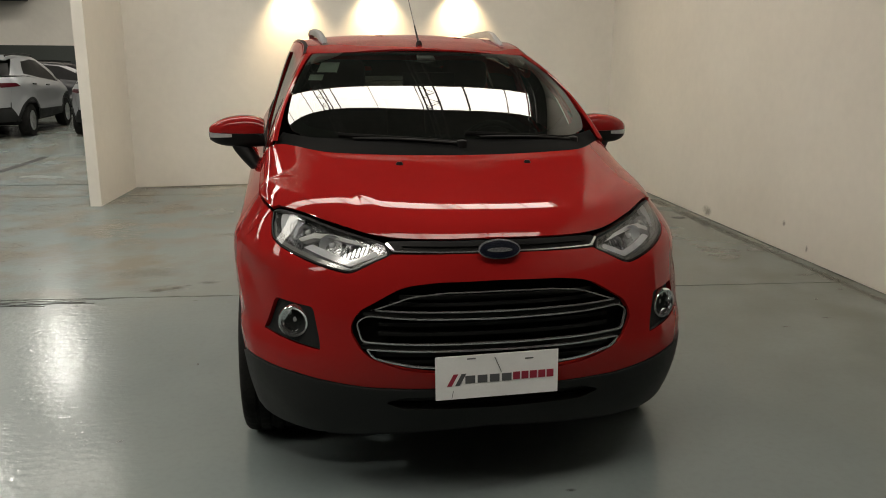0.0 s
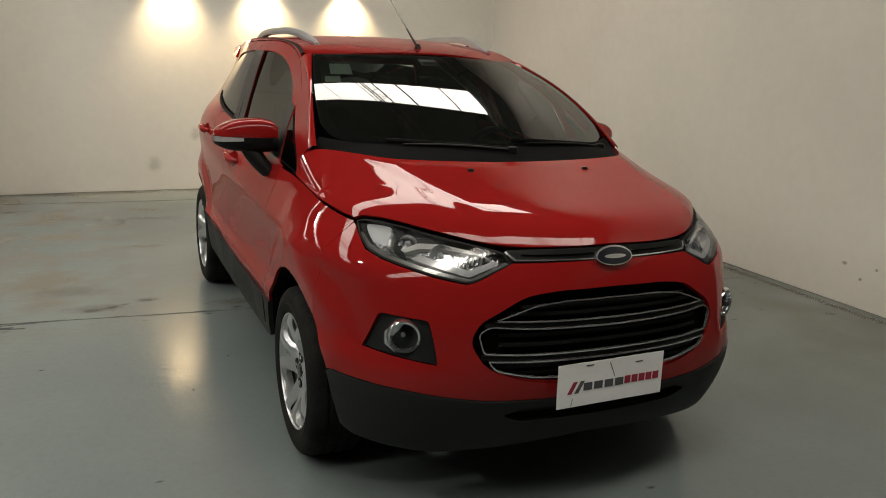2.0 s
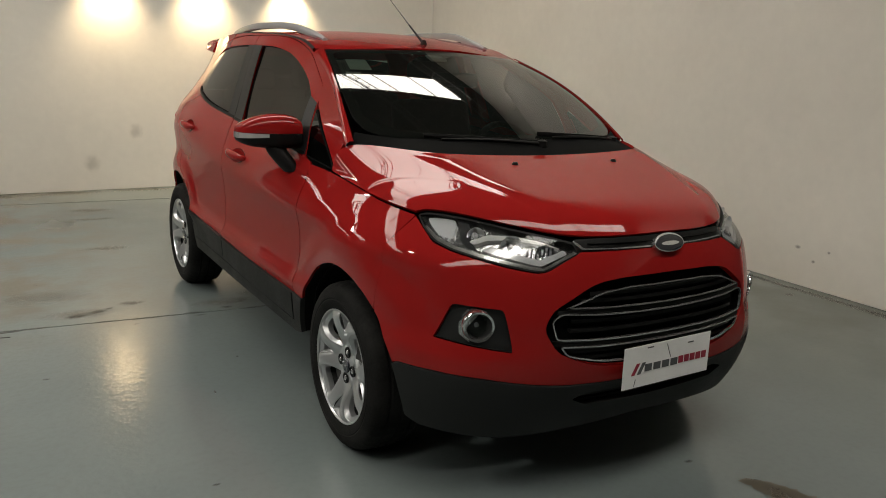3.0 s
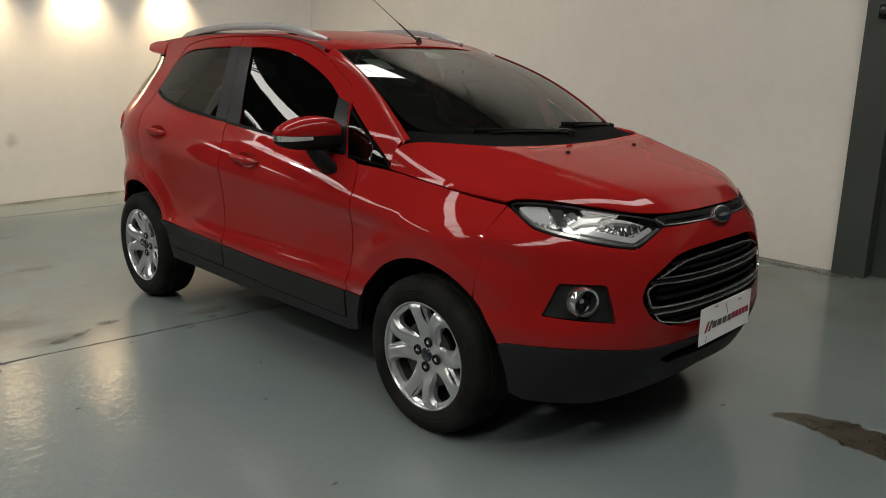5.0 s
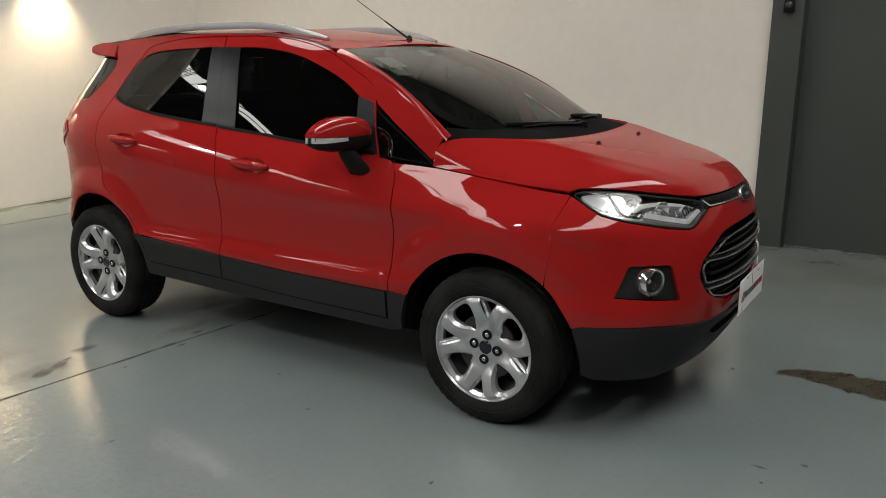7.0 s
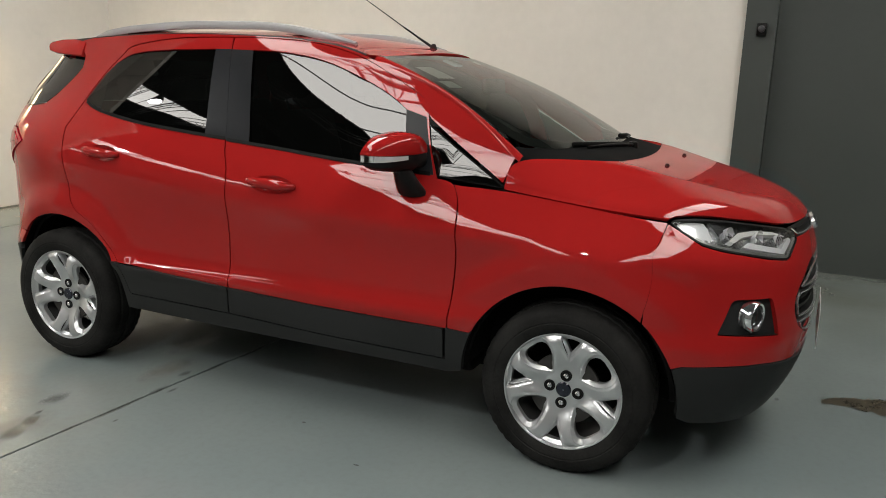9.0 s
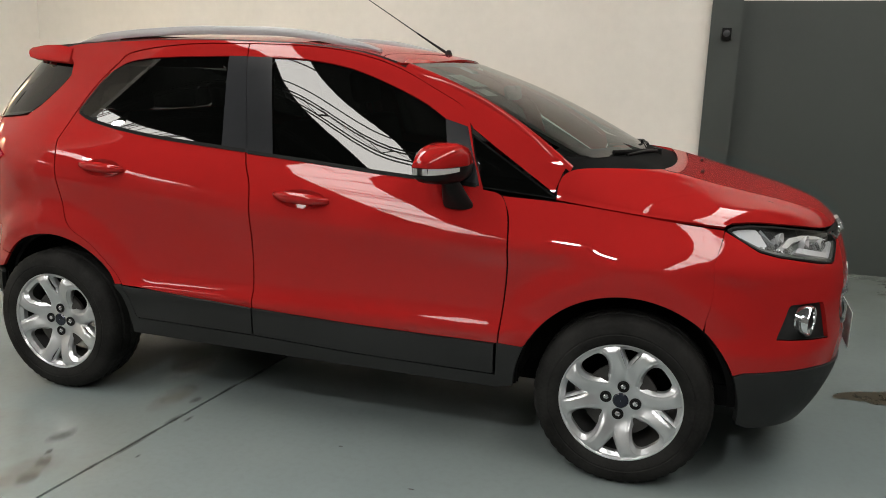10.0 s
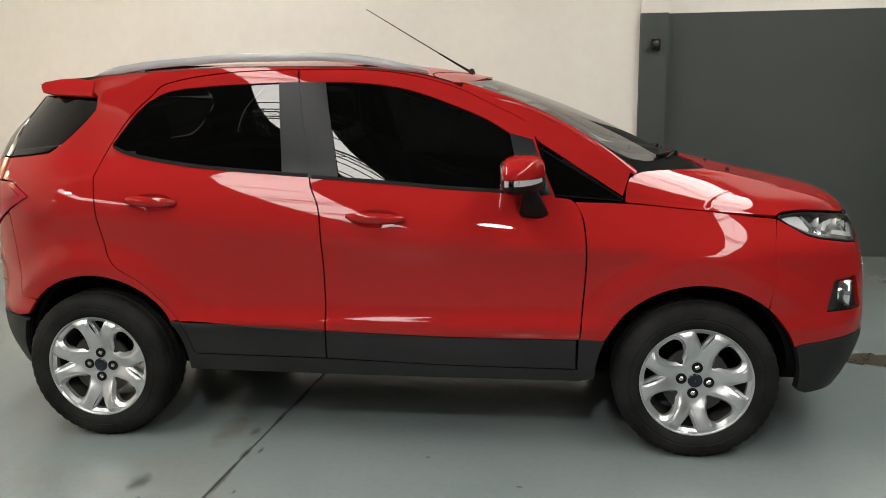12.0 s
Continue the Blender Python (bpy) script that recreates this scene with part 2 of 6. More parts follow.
def sheet(name, fn, outline, mat, parent=None, label="", holes=(), step=0.03, depth=0.012, side=1, out=0.0, heart=(0, 0, 0.75), grid=None):
    """A panel: a plane outline, less its holes, laid on the surface fn(a, b, out), with turned-in edges; side -1 mirrors it across the car."""
    loops = [dense(list(outline), step * 0.7)] + [dense(list(h), step * 0.7) for h in holes]
    pts, edges = [], []
    for lp in loops:
        k = len(pts)
        pts += [Vector(p) for p in lp]
        edges += [(k + i, k + (i + 1) % len(lp)) for i in range(len(lp))]
    xs, ys = [p[0] for p in loops[0]], [p[1] for p in loops[0]]
    sx, sy = grid or (step, step)
    rim = np.array([p for lp in loops for p in lp])
    a = min(xs) + sx / 2
    while a < max(xs):
        b = min(ys) + sy / 2
        while b < max(ys):
            if inside((a, b), loops[0]) and not any(inside((a, b), h) for h in loops[1:]) and np.min(np.hypot((rim[:, 0] - a) / sx, (rim[:, 1] - b) / sy)) > 0.45:
                pts.append(Vector((a, b)))
            b += sy
        a += sx
    vs, _, fs, orig, _, _ = delaunay_2d_cdt(pts, edges, [], 0, 1e-6)
    tris = []
    for f in fs:
        m = sum((vs[i] for i in f), Vector((0, 0))) / len(f)
        if inside(m, loops[0]) and not any(inside(m, h) for h in loops[1:]):
            tris.append(list(f))

    def place(p):
        v = Vector(fn(p[0], p[1], out))
        e = 2e-3
        du = Vector(fn(p[0] + e, p[1], out)) - Vector(fn(p[0] - e, p[1], out))
        dv = Vector(fn(p[0], p[1] + e, out)) - Vector(fn(p[0], p[1] - e, out))
        n = du.cross(dv)
        n = n.normalized() if n.length > 1e-12 else Vector((0, 0, 1))
        if n.dot(v - Vector(heart)) < 0:
            n = -n
        return v, n
    both = [place(p) for p in vs]
    verts, norms = [b[0] for b in both], [b[1] for b in both]
    faces = []
    for f in tris:
        fn_ = (verts[f[1]] - verts[f[0]]).cross(verts[f[2]] - verts[f[0]])
        faces.append(f if fn_.dot(norms[f[0]]) > 0 else f[::-1])
    if depth:
        for li, lp in enumerate(loops):
            both = [place(p) for p in lp]
            k, n = len(verts), len(lp)
            for v, nn in both:
                verts += [v, v - nn * depth]
            for i in range(n):
                j = (i + 1) % n
                faces.append([k + 2 * i, k + 2 * j, k + 2 * j + 1, k + 2 * i + 1])
    if side < 0:
        verts, norms, faces = [Vector((-v.x, v.y, v.z)) for v in verts], [Vector((-v.x, v.y, v.z)) for v in norms], [f[::-1] for f in faces]
    ob = mesh_object(name, verts, faces, mat, parent, label, True)
    # skin vertices keep the surface's own normals; the turned-in edges take those of their faces
    me = ob.data
    m = len(vs)
    ns = [tuple(norms[i]) if i < m else None for i in range(len(verts))]
    poly_n = [0.0] * (3 * len(me.polygons))
    me.polygons.foreach_get("normal", poly_n)
    custom = []
    for pi, pl in enumerate(me.polygons):
        pn = tuple(poly_n[3 * pi:3 * pi + 3])
        custom += [ns[me.loops[li].vertex_index] or pn for li in pl.loop_indices]
    me.normals_split_custom_set(custom)
    return ob


def strip(bm, a, b):
    """Faces between two rows of points."""
    va, vb = [bm.verts.new(p) for p in a], [bm.verts.new(p) for p in b]
    for i in range(len(a) - 1):
        bm.faces.new((va[i], va[i + 1], vb[i + 1], vb[i]))
    return va, vb


# ---- the car's skin: smooth curves and the sheets that its panels lie on ----
def curve(*pts):
    """A smooth curve through (a, b) pairs, without overshoot, straight beyond its ends."""
    xs, ys = [p[0] for p in pts], [p[1] for p in pts]
    d = [(ys[i + 1] - ys[i]) / (xs[i + 1] - xs[i]) for i in range(len(xs) - 1)]
    m = [d[0]] + [0 if d[i - 1] * d[i] <= 0 else 2 * d[i - 1] * d[i] / (d[i - 1] + d[i]) for i in range(1, len(d))] + [d[-1]]

    def f(a):
        if a <= xs[0]:
            return ys[0] + m[0] * (a - xs[0])
        if a >= xs[-1]:
            return ys[-1] + m[-1] * (a - xs[-1])
        i = next(k for k in range(len(d)) if a <= xs[k + 1])
        h = xs[i + 1] - xs[i]
        s = (a - xs[i]) / h
        return (ys[i] * (1 + 2 * s) * (1 - s) ** 2 + m[i] * h * s * (1 - s) ** 2
                + ys[i + 1] * s * s * (3 - 2 * s) - m[i + 1] * h * s * s * (1 - s))
    return f


def smooth(f, a, b, h=0.01, r=3):
    """The curve f with its kinks evened out over r steps of h to either side."""
    n = int(round((b - a) / h))
    wt = [math.cos(0.5 * math.pi * k / (r + 1)) for k in range(-r, r + 1)]
    v = [sum(u * f(a + h * (i + k)) for u, k in zip(wt, range(-r, r + 1))) / sum(wt) for i in range(-1, n + 3)]

    def fn(x):
        i = min(n - 1, max(0, int((x - a) / h)))
        s = (x - a) / h - i
        p, q, u, w = v[i], v[i + 1], v[i + 2], v[i + 3]
        return q + 0.5 * s * (u - p + s * (2 * p - 5 * q + 4 * u - w + s * (3 * (q - u) + w - p)))
    return fn


def ease(a, b, v):
    s = min(1.0, max(0.0, (v - a) / (b - a)))
    return s * s * (3 - 2 * s)


AXLE, HUB = 1.2605, 0.325          # half the wheelbase, the hub's height
YC, YR, KC = -1.30, 1.25, 0.85     # where the front and rear corners begin, metres of skin per radian
CF = YC - KC * math.pi / 2         # the skin's coordinate at the nose's middle
CR = YR + KC * math.pi / 2         # and at the tail's middle
nose = smooth(curve((0.18, -1.93), (0.30, -2.01), (0.45, -2.06), (0.60, -2.085), (0.75, -2.072), (0.88, -2.04), (0.95, -2.01), (1.05, -1.90)), 0.15, 1.1, 0.02, 3)
snout = smooth(curve((0.18, -1.92), (0.30, -2.0), (0.45, -2.056), (0.60, -2.077), (0.75, -2.070), (0.88, -2.04), (0.95, -2.01), (1.05, -1.90)), 0.15, 1.1, 0.02, 3)
corner = smooth(curve((0.2, 2.9), (0.45, 2.85), (0.6, 2.60), (0.68, 2.56), (0.78, 2.40), (0.87, 2.17), (0.93, 2.12), (1.0, 1.95)), 0.15, 1.05, 0.02, 3)
nose_round = smooth(curve((0.2, 2.5), (0.45, 2.5), (0.6, 2.42), (0.75, 2.27), (0.85, 2.16), (0.93, 2.12), (1.0, 1.95)), 0.15, 1.05, 0.02, 3)
tail = smooth(curve((0.2, 1.90), (0.45, 2.02), (0.95, 2.03), (1.24, 1.99), (1.5, 1.74), (1.62, 1.60)), 0.15, 1.65, 0.02, 2)
belt = smooth(curve((-2.0, 0.93), (-1.57, 0.975), (-1.0, 1.038), (-0.4, 1.085), (0.29, 1.138), (1.1, 1.205), (1.7, 1.23)), -2.1, 1.8, 0.05, 4)
girth = smooth(curve((0.15, 0.79), (0.30, 0.838), (0.42, 0.858), (0.50, 0.8625), (0.548, 0.8655), (0.603, 0.8480), (0.70, 0.8455), (0.80, 0.852),
              (0.90, 0.866), (0.95, 0.857), (1.00, 0.839), (1.05, 0.815), (1.09, 0.791), (1.12, 0.772), (1.25, 0.727), (1.378, 0.683), (1.50, 0.634), (1.55, 0.604), (1.62, 0.53)), 0.12, 1.65, 0.01, 3)
tuck = smooth(curve((-2.1, 0.03), (-1.6, 0.016), (-1.0, 0.004), (0.0, 0.0), (0.9, 0.0), (1.4, 0.02), (2.0, 0.03)), -2.2, 2.1, 0.05, 4)


def width(y, z):
    """Half the body's width at y and height z."""
    zz = z - (belt(y) - 1.12) * ease(0.72, 0.97, z)
    w = girth(zz) + 0.006 + 0.010 * ease(-1.0, 0.3, y) - tuck(y) * (0.4 + 0.6 * ease(0.4, 1.0, z)) - 0.075 * ease(0.5, 1.5, y) * ease(1.1, 1.45, z) - 0.045 * ease(0.3, -0.35, y) * ease(1.15, 1.5, z)
    w += 0.010 * math.exp(-((z - 0.537) / 0.022) ** 2) * ease(-1.0, -0.65, y) * ease(1.1, 0.8, y)
    for yw in (-AXLE, AXLE):
        r = math.hypot(y - yw, z - HUB)
        w += 0.028 * ease(0.57, 0.45, r) * ease(0.42, 0.76, z)
    return w


def skin(c, z, out=0.0):
    """The body's right side (x < 0) at the skin coordinate c (y along the flank, running round both corners) and height z."""
    if c < YC:
        a, n, ln, sgn = math.pi / 2 - (YC - c) / KC, nose_round(z), YC - nose(z), -1
        base = YC
    elif c > YR:
        a, n, ln, sgn = math.pi / 2 - (c - YR) / KC, 2.3, tail(z) - YR, 1
        base = YR
    else:
        return (-width(c, z) - out, c, z)
    flip = -1 if a < 0 else 1
    s, k = abs(math.sin(a)), abs(math.cos(a))
    r = (s ** n + k ** n) ** (-1 / n)
    y = base + sgn * ln * r * k
    if sgn < 0:
        u, n2 = min(1.0, r * s), corner(z)
        w = width(y, z)
        y = YC - (YC - snout(z)) * max(0.0, 1 - u ** n2) ** (1 / n2)
        return (-flip * (w * u + out * s), y - out * k, z)
    return (-flip * (width(y, z) * r * s + out * s), y + sgn * out * k, z)


def glass_skin(c, z, out=0.0):
    """The side windows: an even, slightly bowed sheet from the belt up to the roof."""
    z0, z1 = 1.09 + 0.1 * (c + 0.6) / 1.8, 1.52
    a, b = width(c, z0 + 0.03), width(c, z1)
    s = (z - z0 - 0.03) / (z1 - z0 - 0.03)
    return (-(a + (b - a) * s + 0.028 * s * (1 - s)) - out, c, z)


lip = curve((CF, 0.944), (-2.30, 0.938), (-2.20, 0.942), (-1.99, 0.966), (-1.75, 0.985), (-1.68, 0.984), (-1.63, 0.972))


shut = curve((-1.64, 0.968), (-1.28, 1.001), (-1.0, 1.030), (-0.9, 1.042))      # between bonnet and fender


def hood_skin(p, q, out=0.0):
    """The bonnet: p from -1 (right edge) to 1, q from the front lip to the cowl."""
    a = min(1.0, abs(p))
    c = CF + a * (-1.63 - CF)
    xf, yf, zf = skin(c, lip(c))
    w = abs(xf) / 0.709
    xr = 0.775 * w
    yr = -1.365 + 0.095 * w ** 2 + 0.30 * ease(0.62, 1.0, w)
    zr = 1.040 + (0.089 + (0.012 + 0.018 * q ** 3) * w * w) * max(0.0, 1 - w ** (6 + 16 * q ** 3)) ** 0.6
    g = 0.70 * q + 0.30 * (1 - math.exp(-q / 0.09))
    z = zf + (zr - zf) * g
    x, y = abs(xf) + (xr - abs(xf)) * q, yf + (yr - yf) * q
    # the side edge lies on the flank, along the shut line over the fender
    k = max(0.0, (a - 0.55) / 0.45) ** 2.5
    ye = -1.592 + (-0.97 + 1.592) * q
    ze = shut(ye) + 0.004
    xe = abs(skin(ye if ye > YC else ye - 0.012, ze)[0])
    x1_, z1_ = 0.709 + (0.775 - 0.709) * q, 0.972 + (1.040 - 0.972) * g
    # the raised middle, which ends in a soft fold on either side
    fold = 0.34 + 0.24 * q
    z += 0.005 * ease(fold + 0.04, fold - 0.04, x) * ease(0.0, 0.12, q) * ease(1.0, 0.86, q)
    return (math.copysign(x + (xe - x1_) * k, p), y, z + (ze - z1_) * k + out)


def screen_skin(p, q, out=0.0):
    """The windscreen: p from -1 to 1 across, q from its foot to its top."""
    pp = 0.75 * p * p + 0.25 * p ** 4
    b = (0.725 * p, -1.30 + 0.24 * pp, 1.140 - 0.030 * pp)
    t = (0.545 * p, -0.412 + 0.12 * pp, 1.526 - 0.014 * pp)
    bow = 0.022 * (1 + p * p) * math.sin(math.pi * q)
    x, y, z = [b[i] + (t[i] - b[i]) * q for i in range(3)]
    return (x * (1 + 0.025 * math.sin(math.pi * q)), y - 0.5 * bow - 0.4 * out, z + bow + out)


gutter = curve((-0.42, 1.45), (-0.27, 1.508), (-0.1, 1.550), (0.2, 1.577), (0.6, 1.584), (1.0, 1.573), (1.4, 1.548), (1.66, 1.515))
crown = curve((-0.42, 1.527), (-0.31, 1.550), (-0.1, 1.582), (0.3, 1.613), (0.8, 1.612), (1.3, 1.582), (1.66, 1.535))


def roof_skin(p, v, out=0.0):
    """The roof panel: p from -1 to 1 across, v along it; its front edge follows the windscreen's top."""
    y = v + 0.125 * p * p * ease(0.5, -0.41, v)
    e = width(y, gutter(y) + 0.004) - 0.014
    z = gutter(y) + 0.006 + (crown(v) - gutter(y)) * (1 - abs(p) ** 2.3)
    return (e * p, y, z + out)


def a_edge(q):
    """The edge of the flank along the windscreen, as y and z."""
    s = screen_skin(-0.985, q)
    return (s[1] + 0.004, s[2] - 0.016)


# ---- the room ----
WALL = material("cream wall paint", (0.785, 0.745, 0.682), 0.6, vary=0.07, scale=0.9, bump=0.12, bump_scale=60, rough_vary=0.1)
HALL_WALL = material("dim grey hall wall", (0.085, 0.085, 0.08), 0.7, vary=0.15, scale=0.6, bump=0.1, bump_scale=40)
GREY_WALL = material("dark grey wall paint", (0.048, 0.057, 0.052), 0.5, vary=0.12, scale=1.5, bump=0.15, bump_scale=50, rough_vary=0.1)


def floor_paint():
    """Grey-green floor paint: soft tone drifts, uneven gloss, slow ripples and flaking where it is walked on most."""
    m = bpy.data.materials.new("grey painted concrete")
    m.use_nodes = True
    nt = m.node_tree
    b = nt.nodes["Principled BSDF"]
    co = nt.nodes.new("ShaderNodeTexCoord")

    def noise_at(scale, detail, stretch=(1, 1, 1)):
        mp, n = nt.nodes.new("ShaderNodeMapping"), nt.nodes.new("ShaderNodeTexNoise")
        mp.inputs["Scale"].default_value = stretch
        n.inputs["Scale"].default_value, n.inputs["Detail"].default_value = scale, detail
        nt.links.new(co.outputs["Object"], mp.inputs["Vector"])
        nt.links.new(mp.outputs["Vector"], n.inputs["Vector"])
        return n.outputs["Fac"]

    def span(v, a, b_, c, d):
        r = nt.nodes.new("ShaderNodeMapRange")
        for k, x in zip(("From Min", "From Max", "To Min", "To Max"), (a, b_, c, d)):
            r.inputs[k].default_value = x
        nt.links.new(v, r.inputs["Value"])
        return r.outputs[0]

    def calc(op, a, b_):
        n = nt.nodes.new("ShaderNodeMath")
        n.operation = op
        for k, v in enumerate((a, b_)):
            if isinstance(v, (int, float)):
                n.inputs[k].default_value = v
            else:
                nt.links.new(v, n.inputs[k])
        return n.outputs[0]

    def blend(f, a, c):
        n = nt.nodes.new("ShaderNodeMix")
        n.data_type = "RGBA"
        nt.links.new(f, n.inputs[0])
        for k, v in ((6, a), (7, c)):
            if isinstance(v, tuple):
                n.inputs[k].default_value = (*v, 1)
            else:
                nt.links.new(v, n.inputs[k])
        return n.outputs[2]
    sep = nt.nodes.new("ShaderNodeSeparateXYZ")
    nt.links.new(co.outputs["Object"], sep.inputs[0])
    tone = blend(span(noise_at(0.55, 4), 0.35, 0.7, 0, 1), (0.140, 0.171, 0.171), (0.186, 0.214, 0.206))
    fine = blend(span(noise_at(34, 5), 0.45, 0.75, 0, 0.14), tone, (0.105, 0.115, 0.108))
    # darker, yellower tone that grows towards the right wall, broken by noise
    overlay = calc("MULTIPLY", span(sep.outputs["X"], 0.9, 2.6, 0.0, 0.75), span(noise_at(1.6, 5), 0.3, 0.65, 0.45, 1.0))
    trod = calc("MULTIPLY", span(sep.outputs["X"], -0.7, -1.7, 0.0, 1.0), calc("MULTIPLY", span(sep.outputs["Y"], 0.2, 1.1, 0.0, 0.8), span(noise_at(2.3, 6), 0.42, 0.62, 0.0, 1.0)))
    mottled = blend(trod, blend(overlay, fine, (0.092, 0.098, 0.078)), (0.155, 0.140, 0.112))
    nt.links.new(mottled, b.inputs["Base Color"])
    rubbed = span(sep.outputs["X"], -0.9, -1.9, 0.05, 1.0)
    rough = calc("ADD", span(noise_at(1.1, 2), 0.2, 0.8, 0.13, 0.22), span(sep.outputs["Y"], 0.4, 3.5, 0.0, 0.08))
    nt.links.new(rough, b.inputs["Roughness"])
    flakes = calc("MULTIPLY", calc("ADD", noise_at(34, 2), calc("MULTIPLY", noise_at(13, 2, (1, 1.8, 1)), 1.4)), calc("MULTIPLY", rubbed, 0.9))
    h = calc("ADD", noise_at(5, 2), flakes)
    bp = nt.nodes.new("ShaderNodeBump")
    bp.inputs["Strength"].default_value, bp.inputs["Distance"].default_value = 0.25, 0.006
    nt.links.new(h, bp.inputs["Height"])
    nt.links.new(bp.outputs["Normal"], b.inputs["Normal"])
    b.inputs["Specular IOR Level"].default_value = 0.40
    return m


FLOOR = floor_paint()


def smudge_paint(name, colour, strength, rough=0.5):
    """Dirt that fades out unevenly towards its edge."""
    m = bpy.data.materials.new(name)
    m.use_nodes = True
    nt = m.node_tree
    b = nt.nodes["Principled BSDF"]
    b.inputs["Base Color"].default_value, b.inputs["Roughness"].default_value = (*colour, 1), rough
    co, gr, n = nt.nodes.new("ShaderNodeTexCoord"), nt.nodes.new("ShaderNodeTexGradient"), nt.nodes.new("ShaderNodeTexNoise")
    mp = nt.nodes.new("ShaderNodeMapping")
    gr.gradient_type = "SPHERICAL"
    mp.inputs["Location"].default_value, mp.inputs["Scale"].default_value = (-1, -1, -1), (2, 2, 2)
    nt.links.new(co.outputs["Generated"], mp.inputs["Vector"])
    nt.links.new(mp.outputs["Vector"], gr.inputs["Vector"])
    nt.links.new(co.outputs["Object"], n.inputs["Vector"])
    n.inputs["Scale"].default_value, n.inputs["Detail"].default_value = 14, 6
    mu, r = nt.nodes.new("ShaderNodeMath"), nt.nodes.new("ShaderNodeMapRange")
    mu.operation = "MULTIPLY"
    nt.links.new(gr.outputs["Fac"], mu.inputs[0])
    nt.links.new(n.outputs["Fac"], mu.inputs[1])
    r.interpolation_type = "SMOOTHSTEP"
    r.inputs["From Min"].default_value, r.inputs["From Max"].default_value, r.inputs["To Max"].default_value = 0.05, 0.45, strength
    nt.links.new(mu.outputs[0], r.inputs["Value"])
    nt.links.new(r.outputs[0], b.inputs["Alpha"])
    return m


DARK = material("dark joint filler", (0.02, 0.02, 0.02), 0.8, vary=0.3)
ROOF = material("dark steel roof sheets", (0.04, 0.043, 0.046), 0.7, vary=0.2, scale=1)
TRUSS = material("grey painted truss steel", (0.10, 0.10, 0.105), 0.5, vary=0.2, scale=3)
GLOWING = material("translucent roof sheet", (0.93, 0.97, 1.0), 0.6, glow=SKYLIGHT)
BROWN = material("brown floor stain", (0.048, 0.039, 0.024), 0.3, vary=0.4, scale=9, rough_vary=0.1)

ROOF_Z = 5.2
HALL = (-10.5, 8.0, -13.0, 20.0)     # x and y of the hall


def slab(name, corners, z0, z1, mat, parent=None, label=""):
    """A flat piece on a plane outline."""
    n = len(corners)
    vs = [(x, y, z0) for x, y in corners] + [(x, y, z1) for x, y in corners]
    fs = [tuple(range(n))[::-1], tuple(range(n, 2 * n))] + [(i, (i + 1) % n, n + (i + 1) % n, n + i) for i in range(n)]
    return mesh_object(name, vs, fs, mat, parent, label)


def wall(name, corners, z0, z1, mat, label):
    return tagged(slab(name, corners, z0, z1, mat), label, "wall", kind="structure")


# floor: slabs of painted concrete parted by joints
def joint_y(x):
    return 0.498 - 0.076 * x


x0, x1, y0, y1 = HALL
floor = tagged(new("floor"), "grey painted concrete floor, worn and glossy in patches", "floor", kind="structure")
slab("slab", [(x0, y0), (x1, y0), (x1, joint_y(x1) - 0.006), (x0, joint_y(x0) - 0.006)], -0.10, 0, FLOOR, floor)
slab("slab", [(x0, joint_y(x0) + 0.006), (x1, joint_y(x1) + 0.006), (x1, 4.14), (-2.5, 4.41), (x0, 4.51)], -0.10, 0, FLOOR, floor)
slab("slab", [(x0, 4.532), (-2.5, 4.432), (x1, 4.162), (x1, 4.96), (-2.5, 5.22), (x0, 5.32)], -0.10, 0, FLOOR, floor)
slab("slab", [(x0, 5.38), (-2.5, 5.28), (x1, 5.02), (x1, y1), (x0, y1)], -0.10, 0, FLOOR, floor)
slab("joint_filler", [(x0, y0), (x1, y0), (x1, y1), (x0, y1)], -0.16, -0.012, DARK, floor, "dark dirt in the floor joints")

# walls
wall("wall_back", [(3.29, 5.27), (-2.475, 4.97), (-2.48, 5.12), (3.285, 5.42)], 0, ROOF_Z, WALL, "cream painted wall washed by warm lamps")
wall("wall_right", [(3.11, -1.466), (3.29, 5.27), (3.285, 5.42), (3.44, 5.42), (3.26, -1.466)], 0, ROOF_Z, WALL, "cream painted side wall with faint stains")
wall("wall_left", [(-2.475, 4.97), (-2.59, 3.825), (-2.70, 3.835), (-2.60, 5.12), (-2.48, 5.12)], 0, ROOF_Z, WALL, "short cream wall ending at the garage")
wall("wall_column_low", [(3.05, -1.69), (3.05, -1.468), (3.32, -1.468), (3.32, -1.69)], 0, 2.085, GREY_WALL, "dark grey painted foot of a wall column")
wall("wall_column_high", [(3.055, -1.69), (3.055, -1.468), (3.32, -1.468), (3.32, -1.69)], 2.085, ROOF_Z, WALL, "cream painted upper part of a wall column")
wall("wall_grey", [(3.20, -13.0), (3.20, -1.692), (3.34, -1.692), (3.34, -13.0)], 0, 2.09, GREY_WALL, "dark grey painted lower wall")
wall("wall_above_grey", [(3.203, -13.0), (3.203, -1.692), (3.34, -1.692), (3.34, -13.0)], 2.09, ROOF_Z, WALL, "cream painted wall above the dark grey")
wall("wall_garage_low", [(x0, 18.2), (x1, 18.2), (x1, 18.4), (x0, 18.4)], 0, 1.63, GREY_WALL, "dark grey lower wall behind parked cars")
wall("wall_garage_high", [(x0, 18.22), (x1, 18.22), (x1, 18.4), (x0, 18.4)], 1.63, ROOF_Z, WALL, "pale garage wall behind parked cars")
